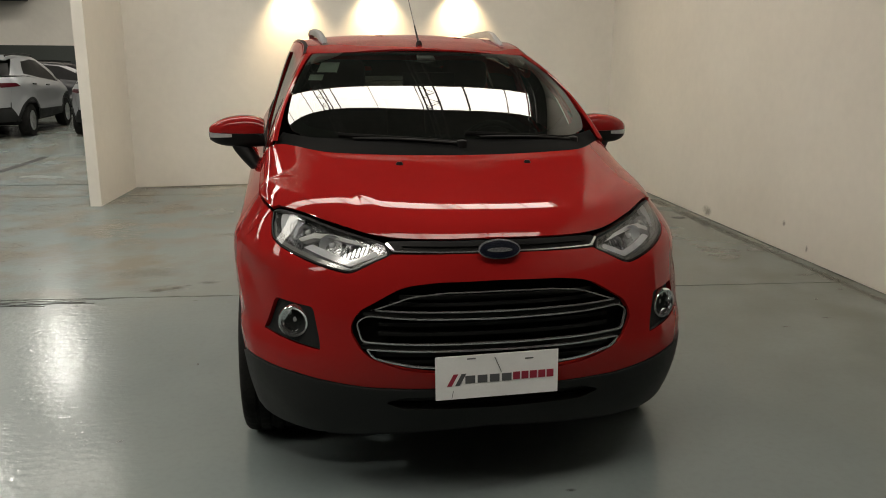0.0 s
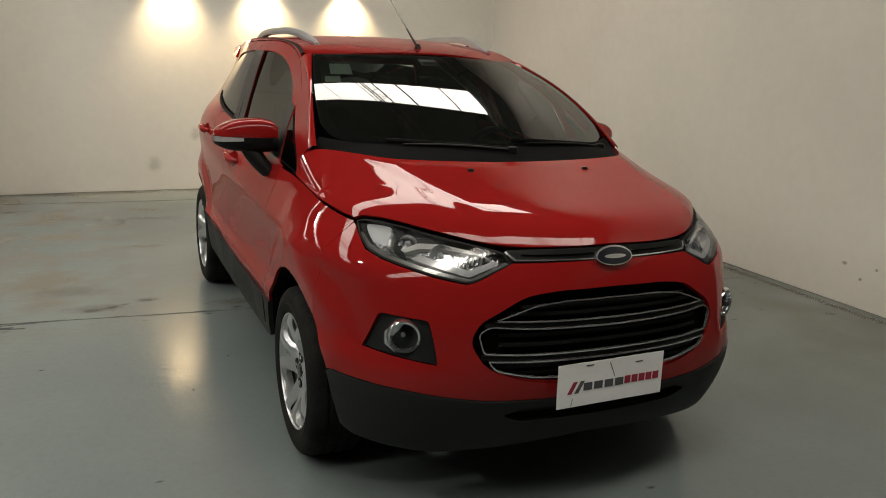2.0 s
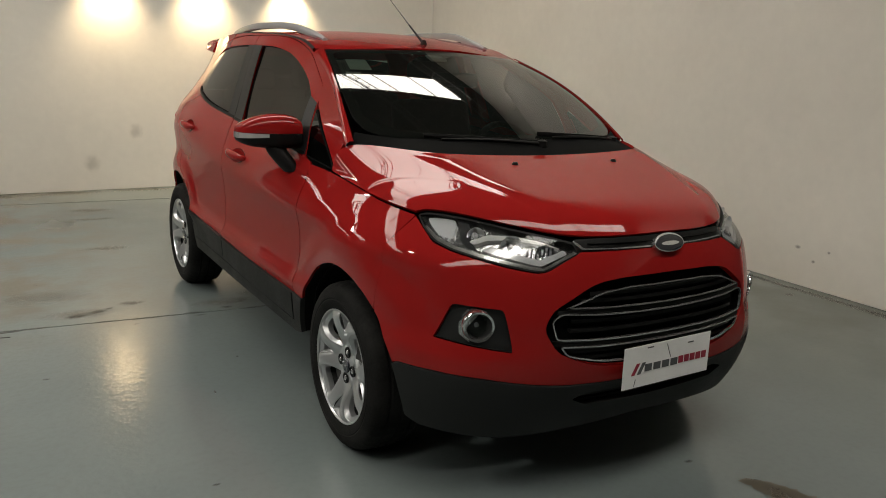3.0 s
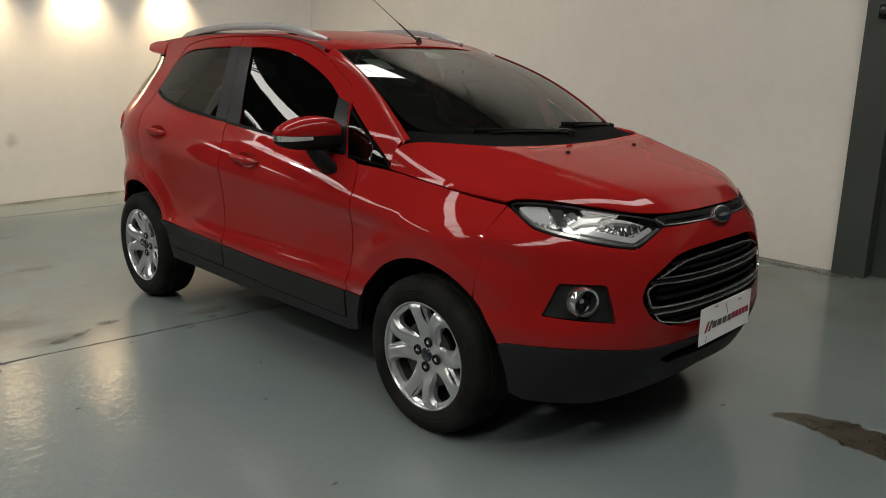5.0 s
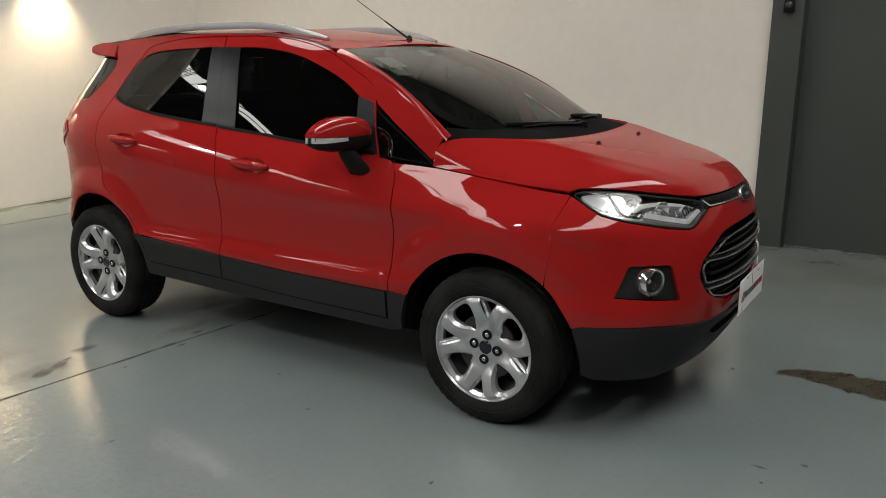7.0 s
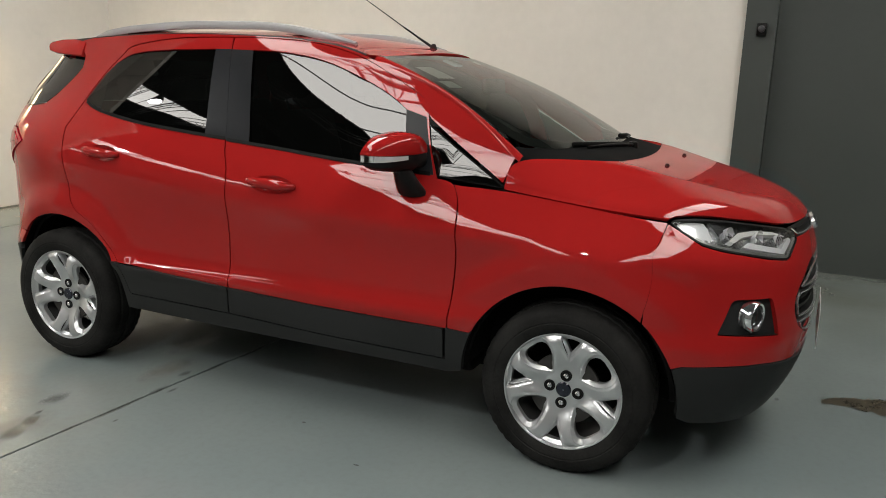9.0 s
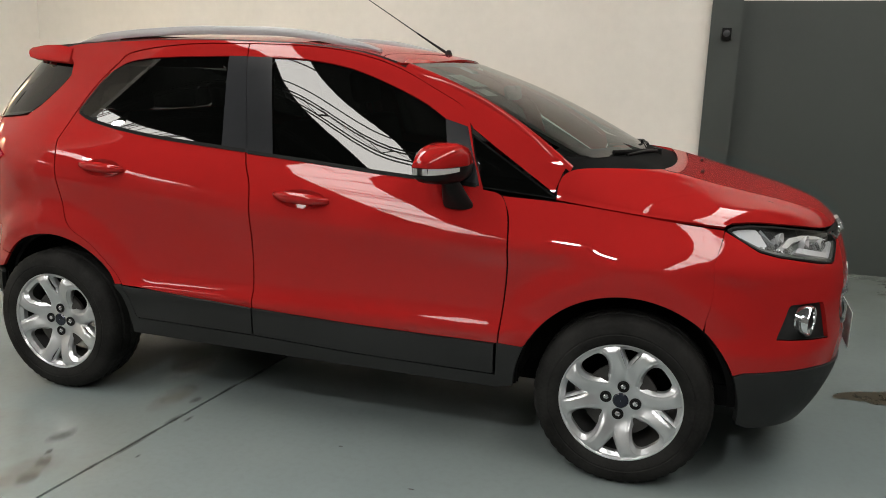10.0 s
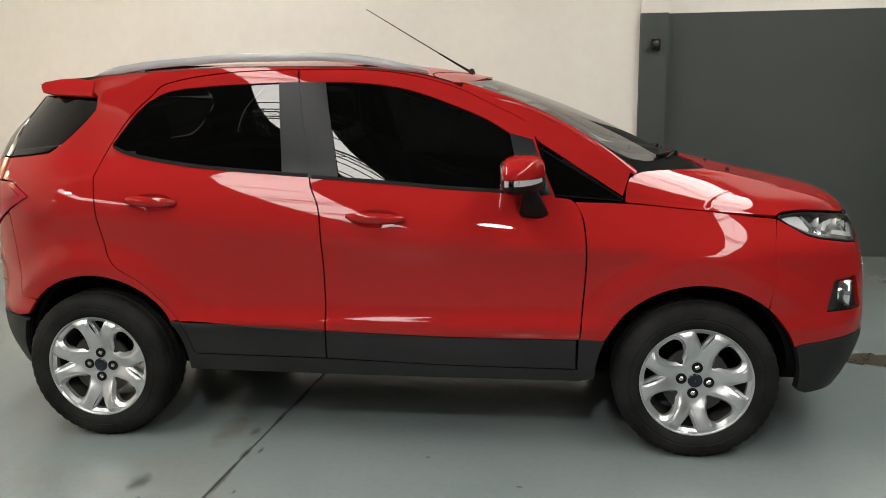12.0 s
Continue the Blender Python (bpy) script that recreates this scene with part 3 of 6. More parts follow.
wall("wall_far_left", [(x0, y0), (x0 + 0.2, y0), (x0 + 0.2, y1), (x0, y1)], 0, ROOF_Z, HALL_WALL, "grey side wall of the hall")
wall("wall_far_right", [(x1 - 0.2, y0), (x1, y0), (x1, y1), (x1 - 0.2, y1)], 0, ROOF_Z, HALL_WALL, "grey side wall of the hall")
wall("wall_entrance", [(x0, y0), (x1, y0), (x1, y0 + 0.2), (x0, y0 + 0.2)], 0, ROOF_Z, GREY_WALL, "dark wall at the hall's entrance")

# roof: dark sheets with strips of translucent sheet, on lattice trusses
STRIPS = (-3.8, 1.95, 7.9, 13.4)
STRIP_END = 2.65
ceiling = tagged(new("ceiling"), "dark sheet roof with translucent daylight strips", "ceiling", kind="structure")
edge = y0
LEAN = 0.06       # the strips run a little askew to the room


def askew(x, y):
    return (x, y + LEAN * (x + 2))


for ys in STRIPS:
    slab("roof_sheet", [askew(x0, edge) if edge != y0 else (x0, y0), askew(x1, edge) if edge != y0 else (x1, y0), askew(x1, ys - 0.503), askew(x0, ys - 0.503)], ROOF_Z, ROOF_Z + 0.06, ROOF, ceiling)
    slab("daylight_strip", [askew(x0, ys - 0.500), askew(STRIP_END, ys - 0.500), askew(STRIP_END, ys + 0.500), askew(x0, ys + 0.500)], ROOF_Z + 0.02, ROOF_Z + 0.03, GLOWING, ceiling, "glowing translucent roof sheets")
    slab("roof_sheet", [askew(STRIP_END + 0.003, ys - 0.500), askew(x1, ys - 0.500), askew(x1, ys + 0.500), askew(STRIP_END + 0.003, ys + 0.500)], ROOF_Z, ROOF_Z + 0.06, ROOF, ceiling)
    edge = ys + 0.503
slab("roof_sheet", [askew(x0, edge), askew(x1, edge), (x1, y1 + 1), (x0, y1 + 1)], ROOF_Z, ROOF_Z + 0.06, ROOF, ceiling)
for xt in [0.67 + 1.9 * k for k in range(-5, 4)]:
    truss = thing("roof_truss", "grey steel lattice truss under the roof", "truss", "roof trusses")
    for dx, z in ((-0.11, ROOF_Z - 0.24), (0.11, ROOF_Z - 0.24), (0.0, ROOF_Z - 0.05)):
        bm = bmesh.new()
        box(bm, xt + dx - 0.013, y0 + 0.2, z - 0.013, xt + dx + 0.013, 18.2, z + 0.013)
        part("chord", bm, TRUSS, truss)
    bm = bmesh.new()
    y, k = y0 + 0.3, 0
    while y < 17.8:
        sg = 1 if k % 2 else -1
        tube(bm, [(xt - 0.11 * sg, y, ROOF_Z - 0.24), (xt + 0.11 * sg, y + 0.2, ROOF_Z - 0.24)], 0.008, 4, up=(0, 0, 1))
        tube(bm, [(xt - 0.11 * sg, y, ROOF_Z - 0.24), (xt, y + 0.1, ROOF_Z - 0.05)], 0.007, 4, up=(1, 0, 0))
        y, k = y + 0.2, k + 1
    part("brace", bm, TRUSS, truss)
verts, faces = [], []
for ys in STRIPS:
    k = 0
    while x0 + 0.4 + 0.76 * k < STRIP_END:
        xr, wr = x0 + 0.4 + 0.76 * k, 0.012 if k % 3 == 0 else 0.006
        n = len(verts)
        for z in (ROOF_Z - 0.02, ROOF_Z + 0.015):
            verts += [(*askew(xr - wr, ys - 0.5), z), (*askew(xr + wr, ys - 0.5), z), (*askew(xr + wr, ys + 0.5), z), (*askew(xr - wr, ys + 0.5), z)]
        faces += [(n, n + 1, n + 2, n + 3), (n + 7, n + 6, n + 5, n + 4)] + [(n + i, n + 4 + i, n + 4 + (i + 1) % 4, n + (i + 1) % 4) for i in range(4)]
        k += 1
mesh_object("sheet_ribs", verts, faces, TRUSS, ceiling, "thin grey ribs across the daylight strips")

# warm lamps that wash the back wall
LAMP_Z = 2.30
for xl in (-0.65, 0.315, 1.305):
    yl = 5.10 + 0.052 * xl
    lamp = thing("wall_spotlight", "black metal spotlight shining down the cream wall", "spotlight", "wall lamps")
    bm = bmesh.new()
    lathe(bm, [(LAMP_Z, 0.001), (LAMP_Z, 0.05), (LAMP_Z + 0.19, 0.05), (LAMP_Z + 0.19, 0.001)], "z", (xl, yl - 0.14, 0), 20)
    part("housing", bm, BLACK, lamp)
    bm = bmesh.new()
    box(bm, xl - 0.012, yl - 0.10, LAMP_Z + 0.12, xl + 0.012, yl + 0.03, LAMP_Z + 0.15)
    part("bracket", bm, BLACK, lamp)
    data = bpy.data.lights.new("spotlight_beam", "SPOT")
    data.energy, data.spot_size, data.spot_blend, data.color, data.shadow_soft_size = SPOT, radians(100), 1.0, (1.0, 0.82, 0.55), 0.05
    beam = new("spotlight_beam", data)
    beam.matrix_world = look((xl, yl - 0.14, LAMP_Z - 0.02), (xl, yl, LAMP_Z - 0.42))

# a black switch box on the column
bell = thing("wall_switch_box", "small black round switch box on the dark grey column", "switch box")
bm = bmesh.new()
box(bm, 3.005, -1.625, 1.785, 3.049, -1.555, 1.875, 0.006)
part("case", bm, BLACK, bell)
bm = bmesh.new()
lathe(bm, [(3.005, 0.026), (2.992, 0.026), (2.988, 0.020), (2.988, 0.001)], "x", (0, -1.59, 1.833), 20)
part("dial", bm, SMOKE, bell)

# brown stain of dried liquid on the floor
random.seed(5)
spine = [(0.375, -2.18, 0.020), (0.42, -2.27, 0.055), (0.43, -2.40, 0.09), (0.41, -2.55, 0.12), (0.44, -2.68, 0.125), (0.52, -2.80, 0.13), (0.60, -2.95, 0.12), (0.66, -3.12, 0.07)]
side_a, side_b = [], []
fx, fw = curve(*[(-p[1], p[0]) for p in spine]), curve(*[(-p[1], p[2]) for p in spine])
for k in range(60):
    y = -2.18 - 0.94 * k / 59
    w = fw(-y)
    side_a.append((fx(-y) - w * random.uniform(0.8, 1.15), y, 0.002))
    side_b.append((fx(-y) + w * random.uniform(0.8, 1.15), y, 0.002))
bm = bmesh.new()
strip(bm, side_a, side_b)
tagged(part("floor_stain", bm, BROWN), "dried brown stain spilled on the floor", "stain", kind="structure")


# dirt on floor and walls
GRIME = smudge_paint("grey wall grime", (0.30, 0.25, 0.18), 0.22)
SOOT = smudge_paint("dark floor grime", (0.03, 0.03, 0.027), 0.9)
SOIL = smudge_paint("dark scraped dirt", (0.035, 0.034, 0.03), 0.55)
GRIT = smudge_paint("brown dirt along walls", (0.075, 0.064, 0.045), 0.55)
SCUFF = smudge_paint("grey wall scuff", (0.30, 0.28, 0.22), 0.5)
RUST = smudge_paint("brown floor wear", (0.16, 0.13, 0.09), 0.40)


def smudge(name, at, size, turn, mat, label, upright=None):
    """A patch of dirt on the floor, or on a wall that faces along upright."""
    bm = bmesh.new()
    bmesh.ops.create_circle(bm, cap_ends=True, radius=0.5, segments=20)
    bmesh.ops.scale(bm, vec=(size[0], size[1], 1), verts=bm.verts)
    m = Matrix.Rotation(radians(turn), 4, "Z")
    if upright:
        m = Vector(upright).to_track_quat("Z", "Y").to_matrix().to_4x4() @ m
    bmesh.ops.transform(bm, matrix=m, verts=bm.verts)
    ob = part(name, bm, mat)
    ob.location = at
    ob.visible_shadow = False
    return tagged(ob, label, "stain", kind="structure")


back_n = (0.052, -1, 0)
for x, z, w, h in ((-0.89, 0.29, 0.34, 0.24), (-0.44, 0.62, 0.30, 0.22)):
    smudge("wall_stain", (x, 5.096 + 0.052 * x - 0.003, z), (w, h), 20, GRIME, "faint grey scuff on the cream wall", back_n)
for y, z, w, h in ((1.18, 0.22, 0.09, 0.07), (0.85, 0.09, 0.06, 0.08), (-0.57, 0.20, 0.06, 0.035), (-0.68, 0.29, 0.05, 0.03), (-0.43, 0.28, 0.10, 0.04), (2.45, 0.07, 0.35, 0.14)):
    smudge("wall_stain", (3.150 + 0.0266 * y - 0.004, y, z), (w, h), 0, SCUFF, "small grey scuff low on the side wall", (-1, 0.0266, 0))
random.seed(8)
for k in range(9):
    y = -1.2 + 0.55 * k + random.uniform(-0.1, 0.1)
    smudge("floor_mark", (3.03 + 0.0266 * y, y, 0.0014 + 0.0001 * (k % 3)), (random.uniform(0.10, 0.18), random.uniform(0.8, 1.4)), random.uniform(-3, 3), GRIT, "brown dirt gathered along the wall's foot")
for k in range(7):
    x = -1.9 + 0.75 * k
    smudge("floor_mark", (x, 5.0 + 0.052 * x, 0.0014 + 0.0001 * (k % 3)), (random.uniform(0.7, 1.1), random.uniform(0.2, 0.35)), random.uniform(-4, 4), GRIT, "brown dirt gathered along the wall's foot")
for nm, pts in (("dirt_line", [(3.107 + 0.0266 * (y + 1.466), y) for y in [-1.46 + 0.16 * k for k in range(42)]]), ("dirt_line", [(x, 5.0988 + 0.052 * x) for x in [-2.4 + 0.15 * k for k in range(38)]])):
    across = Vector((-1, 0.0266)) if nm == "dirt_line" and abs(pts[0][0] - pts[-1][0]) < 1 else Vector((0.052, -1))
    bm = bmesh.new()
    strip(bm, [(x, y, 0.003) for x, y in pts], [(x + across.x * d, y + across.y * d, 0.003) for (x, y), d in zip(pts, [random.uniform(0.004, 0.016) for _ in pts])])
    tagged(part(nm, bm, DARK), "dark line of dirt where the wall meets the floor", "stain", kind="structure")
for x, y, w, h, a in ((2.95, 2.50, 0.17, 0.13, 10), (3.10, 2.46, 0.13, 0.11, 0), (-2.36, 4.86, 0.10, 0.08, 0), (-2.15, 4.0, 0.35, 0.10, 15)):
    smudge("floor_mark", (x, y, 0.0015), (w, h), a, SOOT, "dark dirty mark on the floor")
random.seed(3)
for k in range(11):
    x, y, a = random.uniform(-2.55, -2.0), 0.64 - 0.01 * k + random.uniform(-0.03, 0.03), radians(random.uniform(-32, 8))
    h, w = random.uniform(0.08, 0.22), random.uniform(0.003, 0.006)
    dx, dy = math.cos(a), math.sin(a)
    ob = slab("skid_mark", [(x - h * dx, y - h * dy), (x + h * dx + w * dy, y + h * dy - w * dx), (x + h * dx - w * dy, y + h * dy + w * dx)], 0.0, 0.0012 + 0.0001 * k, DARK)
    tagged(ob, "thin black rubber skid mark by the floor joint", "floor mark", kind="structure")
for x, y, w, h, a in ((-1.08, 3.92, 0.55, 0.28, 0), (-1.12, 3.50, 0.50, 0.16, 3), (-1.18, 2.35, 0.50, 0.20, 0), (-1.55, 0.80, 0.55, 0.24, 8), (-0.75, 0.72, 0.5, 0.2, -5), (-1.7, 1.2, 0.7, 0.4, 20), (-0.4, 0.85, 0.6, 0.22, 4)):
    smudge("floor_mark", (x, y, 0.0018), (w, h), a, RUST, "brown worn patch on the floor")
random.seed(11)
for k in range(8):
    smudge("floor_mark", (random.uniform(-2.6, 0.6), random.uniform(-3.2, 1.5), 0.0012), (random.uniform(0.015, 0.04), random.uniform(0.01, 0.02)), random.uniform(0, 180), SOOT, "small dark fleck of dirt on the floor")
random.seed(21)
for k in range(16):
    x = -3.0 + 0.30 * k + random.uniform(-0.1, 0.1)
    smudge("floor_mark", (x, joint_y(x) + random.uniform(-0.008, 0.008), 0.0016), (random.uniform(0.15, 0.5), random.uniform(0.02, 0.05)), -4.4, SOIL, "dark dirt along the floor joint")
for x, y, w, h, a in ((-1.38, 0.84, 0.10, 0.022, 25), (-1.45, 0.80, 0.22, 0.05, 30), (-1.56, 0.76, 0.20, 0.07, 28), (-0.76, 0.61, 0.13, 0.05, 15), (-1.25, 0.90, 0.22, 0.10, 20),
                      (-0.94, 0.52, 0.10, 0.03, 0), (-1.29, 0.50, 0.05, 0.02, 0), (-1.36, -1.35, 0.055, 0.016, 20), (-0.61, -2.30, 0.09, 0.022, 80), (-0.51, -2.44, 0.05, 0.03, 60), (0.30, -1.99, 0.06, 0.03, 10), (2.62, -0.07, 0.06, 0.03, 30), (2.45, -0.41, 0.09, 0.03, 0), (2.11, -0.52, 0.08, 0.03, 10),
                      (2.84, -0.62, 0.14, 0.06, 20), (2.90, 0.47, 0.22, 0.07, 10), (2.92, 0.11, 0.07, 0.05, 0), (-1.79, -0.12, 0.05, 0.03, 0), (-1.99, 0.51, 0.07, 0.03, 10)):
    smudge("floor_mark", (x, y, 0.0021), (w, h), a, SOIL, "dark scrape of dirt on the floor")
slab("floor_mark_line", [(-4.47, 6.35), (-4.35, 6.35), (-4.22, 7.85), (-4.32, 7.85)], 0.0, 0.004, DARK)
tagged(bpy.data.objects["floor_mark_line"], "dark worn stripe across the garage floor", "floor mark", kind="structure")

# cool lamps hung in the hall
COOL = material("cool lamp glass", (0.85, 0.93, 1.0), 0.4, glow=190.0)
for xl, yl in ((-5.2, -0.6), (-5.0, 5.7), (-5.15, 10.4)):
    lamp = thing("hall_lamp", "round metal hall lamp with cool white light", "ceiling lamp", "hall lamps")
    bm = bmesh.new()
    lathe(bm, [(4.12, 0.19), (4.16, 0.19), (4.30, 0.10), (4.45, 0.06), (4.45, 0.001)], "z", (xl, yl, 0), 24)
    part("shade", bm, TRUSS, lamp)
    bm = bmesh.new()
    lathe(bm, [(4.13, 0.17), (4.11, 0.10), (4.105, 0.001)], "z", (xl, yl, 0), 24)
    part("diffuser", bm, COOL, lamp, "glowing white diffuser")
    bm = bmesh.new()
    tube(bm, [(xl, yl, 4.44), (xl, yl, ROOF_Z)], 0.012, 8, up=(1, 0, 0))
    part("stem", bm, TRUSS, lamp)


# ---- the red car ----
car = thing("car", "glossy red compact sport utility car with grey lower cladding", "car")


def c_at(y, z):
    """The skin coordinate at which the flank reaches y."""
    if YC <= y <= YR:
        return y
    lo, hi = (CF, YC) if y < YC else (YR, CR)
    for _ in range(40):
        m = (lo + hi) / 2
        if skin(m, z)[1] < y:
            lo = m
        else:
            hi = m
    return lo


def around(b, z, out=0.0):
    """The skin over the whole nose: b runs from the nose's middle, minus to the car's right."""
    x, y, z = skin(CF + abs(b), z, out)
    return (x if b < 0 else -x, y, z)


def around_tail(b, z, out=0.0):
    x, y, z = skin(CR - abs(b), z, out)
    return (x if b < 0 else -x, y, z)


def mirrored(half):
    """Closes a half outline, given from b = 0 round to b = 0 on the minus side, across the middle."""
    return list(half) + [(-p[0],) + tuple(p[1:]) for p in half[::-1] if abs(p[0]) > 1e-6]


def lines(pts, n=6):
    """A smooth open curve through plane points."""
    out = []
    for i in range(len(pts) - 1):
        p = [Vector(pts[max(0, min(len(pts) - 1, k))]) for k in (i - 1, i, i + 1, i + 2)]
        for k in range(n):
            t = k / n
            out.append(tuple(0.5 * (2 * p[1] + (p[2] - p[0]) * t + (2 * p[0] - 5 * p[1] + 4 * p[2] - p[3]) * t * t + (3 * p[1] - p[0] - 3 * p[2] + p[3]) * t ** 3)))
    out.append(tuple(pts[-1]))
    return out


def arch_edge(yw, r, a0, a1, n=26):
    return [(c_at(y, z), z) for y, z in arc(yw, HUB, r, a0, a1, n)]


GAP = 0.003
FA, RA, RY = 0.400, 0.409, AXLE - 0.020      # arch radii, the rear arch's middle
CANT = [(-0.613, 1.294), (-0.578, 1.348), (-0.464, 1.407), (-0.278, 1.492), (-0.087, 1.543), (0.104, 1.565), (0.366, 1.570), (0.682, 1.561), (0.935, 1.524),
        (1.010, 1.473), (1.109, 1.380), (1.185, 1.250), (1.218, 1.145)]
REAR_CUT = [(1.218, 1.145), (1.203, 1.063), (1.171, 0.873), (1.126, 0.778), (1.017, 0.708), (0.92, 0.615), (0.857, 0.548)]
FRONT_CUT = [(-0.70, 1.055), (-0.771, 1.038), (-0.806, 0.967), (-0.818, 0.84), (-0.816, 0.74), (-0.807, 0.62), (-0.797, 0.498)]
B_CUT = [(0.370, 1.570), (0.332, 1.350), (0.295, 1.129), (0.246, 1.008), (0.234, 0.836), (0.232, 0.646), (0.231, 0.515)]
SILL = curve((-0.90, 0.494), (-0.4, 0.495), (-0.06, 0.503), (0.23, 0.514), (0.59, 0.532), (0.86, 0.548))     # the cladding's upper edge
SILL_LOW = curve((-0.80, 0.374), (-0.29, 0.380), (0.24, 0.399), (0.80, 0.406))                                # the doors' lower edge
FRONT_WIN = lines([(0.262, 1.519), (0.098, 1.514), (-0.092, 1.484), (-0.28, 1.420), (-0.42, 1.361), (-0.52, 1.302)], 4) + [(-0.555, 1.20, 0.01), (-0.575, 1.074, 0.012)] + \
    [(-0.29, 1.092), (0.0, 1.118), (0.188, 1.132)]
REAR_WIN = [(0.434, 1.521), (0.676, 1.514), (0.854, 1.503), (0.958, 1.487, 0.05), (1.022, 1.449), (1.083, 1.390), (1.174, 1.262, 0.02), (1.053, 1.226), (0.772, 1.183), (0.402, 1.151)]
QUARTER = [(-0.625, 1.257, 0.012), (-0.985, 1.037, 0.01), (-0.682, 1.062, 0.012)]


def handle_ring(yh, zh, half):
    return [(yh + half * 0.86 * math.cos(t), zh - 0.002 + 0.036 * math.sin(t)) for t in [2 * math.pi * k / 32 for k in range(32)]]


def flank(side):
    """The panels, glass and trim of one side."""
    # fender
    arch = arch_edge(-AXLE, FA, 27, 152, 120)
    seam = [(-1.5593, 0.86), (-1.5313, 0.745), (-1.5133, 0.672)]
    top = lines([(-0.776, 1.037), (-1.0, 1.0275), (-1.28, 0.9985), (-1.624, 0.9625)])
    fender = [(c - GAP * 2, z) for c, z in lines(FRONT_CUT[1:])[::-1]] + top[1:] + seam
    a = [p for p in arch if p[0] > -1.5131][::-1]
    fender += a + [(-0.892, SILL(-0.89))]
    sheet("fender", skin, fender, PAINT, car, "red front fender over the wheel", side=side, step=0.028)
    # front door
    cant = lines(CANT)
    fcant = [p for p in cant if p[0] < 0.364]
    bcut = lines(B_CUT)
    fcut = lines(FRONT_CUT)
    fdoor = fcant + [(0.3655, 1.570)] + [(c - GAP, z) for c, z in bcut[1:]] + [(y, SILL(y) + 0.002) for y in (0.1, -0.2, -0.5, -0.78)] + fcut[::-1] + [(-0.655, 1.16)]
    door = sheet("front_door", skin, fdoor, PAINT, car, "red front door with a dark tinted window", holes=[rounded(FRONT_WIN, 0.012), handle_ring(0.012, 0.980, 0.118)], side=side, step=0.028)
    sheet("window_glass", glass_skin, shrunk(rounded(FRONT_WIN, 0.012), -0.004), TINT, door, "dark tinted glass", side=side, depth=0, out=-0.010, step=0.05)
    # rear door
    rcant = [p for p in cant if p[0] > 0.376]
    rdoor = [(c + GAP, z) for c, z in bcut][::-1] + rcant + lines(REAR_CUT)[1:] + [(y, SILL(y) + 0.002) for y in (0.80, 0.6, 0.4)]
    rear = sheet("rear_door", skin, rdoor, PAINT, car, "red rear door with a dark tinted window", holes=[rounded(REAR_WIN, 0.012), handle_ring(0.952, 1.045, 0.112)], side=side, step=0.028)
    sheet("window_glass", glass_skin, shrunk(rounded(REAR_WIN, 0.012), -0.004), TINT, rear, "dark tinted glass", side=side, depth=0, out=-0.010, step=0.05)
    # satin black films on the pillars beside the windows
    sheet("pillar_film", skin, rounded([(0.249, 1.518), (0.361, 1.520), (0.2955, 1.137), (0.177, 1.132)], 0.003), GLOSS, door, "satin black pillar film", side=side, out=0.002, depth=0.002, step=0.05)
    sheet("pillar_film", skin, rounded([(0.3625, 1.521), (0.446, 1.520), (0.413, 1.152), (0.297, 1.141)], 0.003), GLOSS, rear, "satin black pillar film", side=side, out=0.002, depth=0.002, step=0.05)
    sheet("pillar_film", skin, rounded([(-0.516, 1.304), (-0.608, 1.279), (-0.640, 1.190), (-0.684, 1.066), (-0.57, 1.076)], 0.003), GLOSS, door, "satin black pillar film", side=side, out=0.002, depth=0.002, step=0.05)
    sheet("pillar_film", skin, rounded([(1.068, 1.41), (1.168, 1.263), (1.058, 1.230)], 0.008), GLOSS, rear, "satin black corner panel", side=side, out=-0.004, depth=0.002, step=0.05)
    # seals along the windows' feet, with a thin bright edge
    for owner, foot in ((door, [(-0.67, 1.064), (-0.29, 1.088), (0.0, 1.113), (0.288, 1.135)]), (rear, [(0.303, 1.140), (0.402, 1.147), (0.772, 1.179), (1.053, 1.222), (1.16, 1.257)])):
        lo = lines(foot)
        sheet("window_seal", skin, lo + [(c, z + 0.013) for c, z in lo[::-1]], SEAL, owner, "black window seal", side=side, out=0.004, depth=0.008, step=0.04)
    # fixed quarter light before the door
    quarter = sheet("quarter_light", skin, rounded(QUARTER, 0.012), DEEP, car, "black triangular quarter light", side=side, out=-0.003, step=0.05)
    sheet("glass", skin, shrunk(rounded(QUARTER, 0.012), 0.006), TINT, quarter, "dark glass", side=side, out=-0.001, depth=0, step=0.05)
    # body side: windscreen pillar, cant rail and rear quarter
    up = [a_edge(q / 20) for q in range(2, 20)]
    rail = [(y, gutter(y)) for y in [-0.25 + 0.07 * k for k in range(25)]]
    arch = arch_edge(RY, RA, 152, 27)
    low = [(c + GAP * 2, z + (GAP if c < 0.9 else 0)) for c, z in lines(REAR_CUT)]
    side_panel = [(-0.962, 1.059), (-0.9705, 1.085), (-0.978, 1.108), (-0.985, 1.130)] + up + rail + [(1.30, 1.475), (1.296, 1.418), (1.435, 1.283), (1.505, 1.236), (1.62, 1.224), (1.79, 1.211), (1.79, 1.125), (1.675, 1.118), (1.556, 1.063), (1.70, 0.99)]
    side_panel = [p[:2] for p in side_panel] + [(1.66, 0.62)] + [p for p in arch_edge(RY, RA, 45, 147)] + low[::-1]
    side_panel += [(c + GAP * 1.5, z + GAP * 1.5) for c, z in cant[::-1] if z > 1.15] + [(-0.632, 1.272)]
    sheet("body_side", skin, side_panel, PAINT, car, "red body side with pillars and rear quarter", side=side, step=0.028)
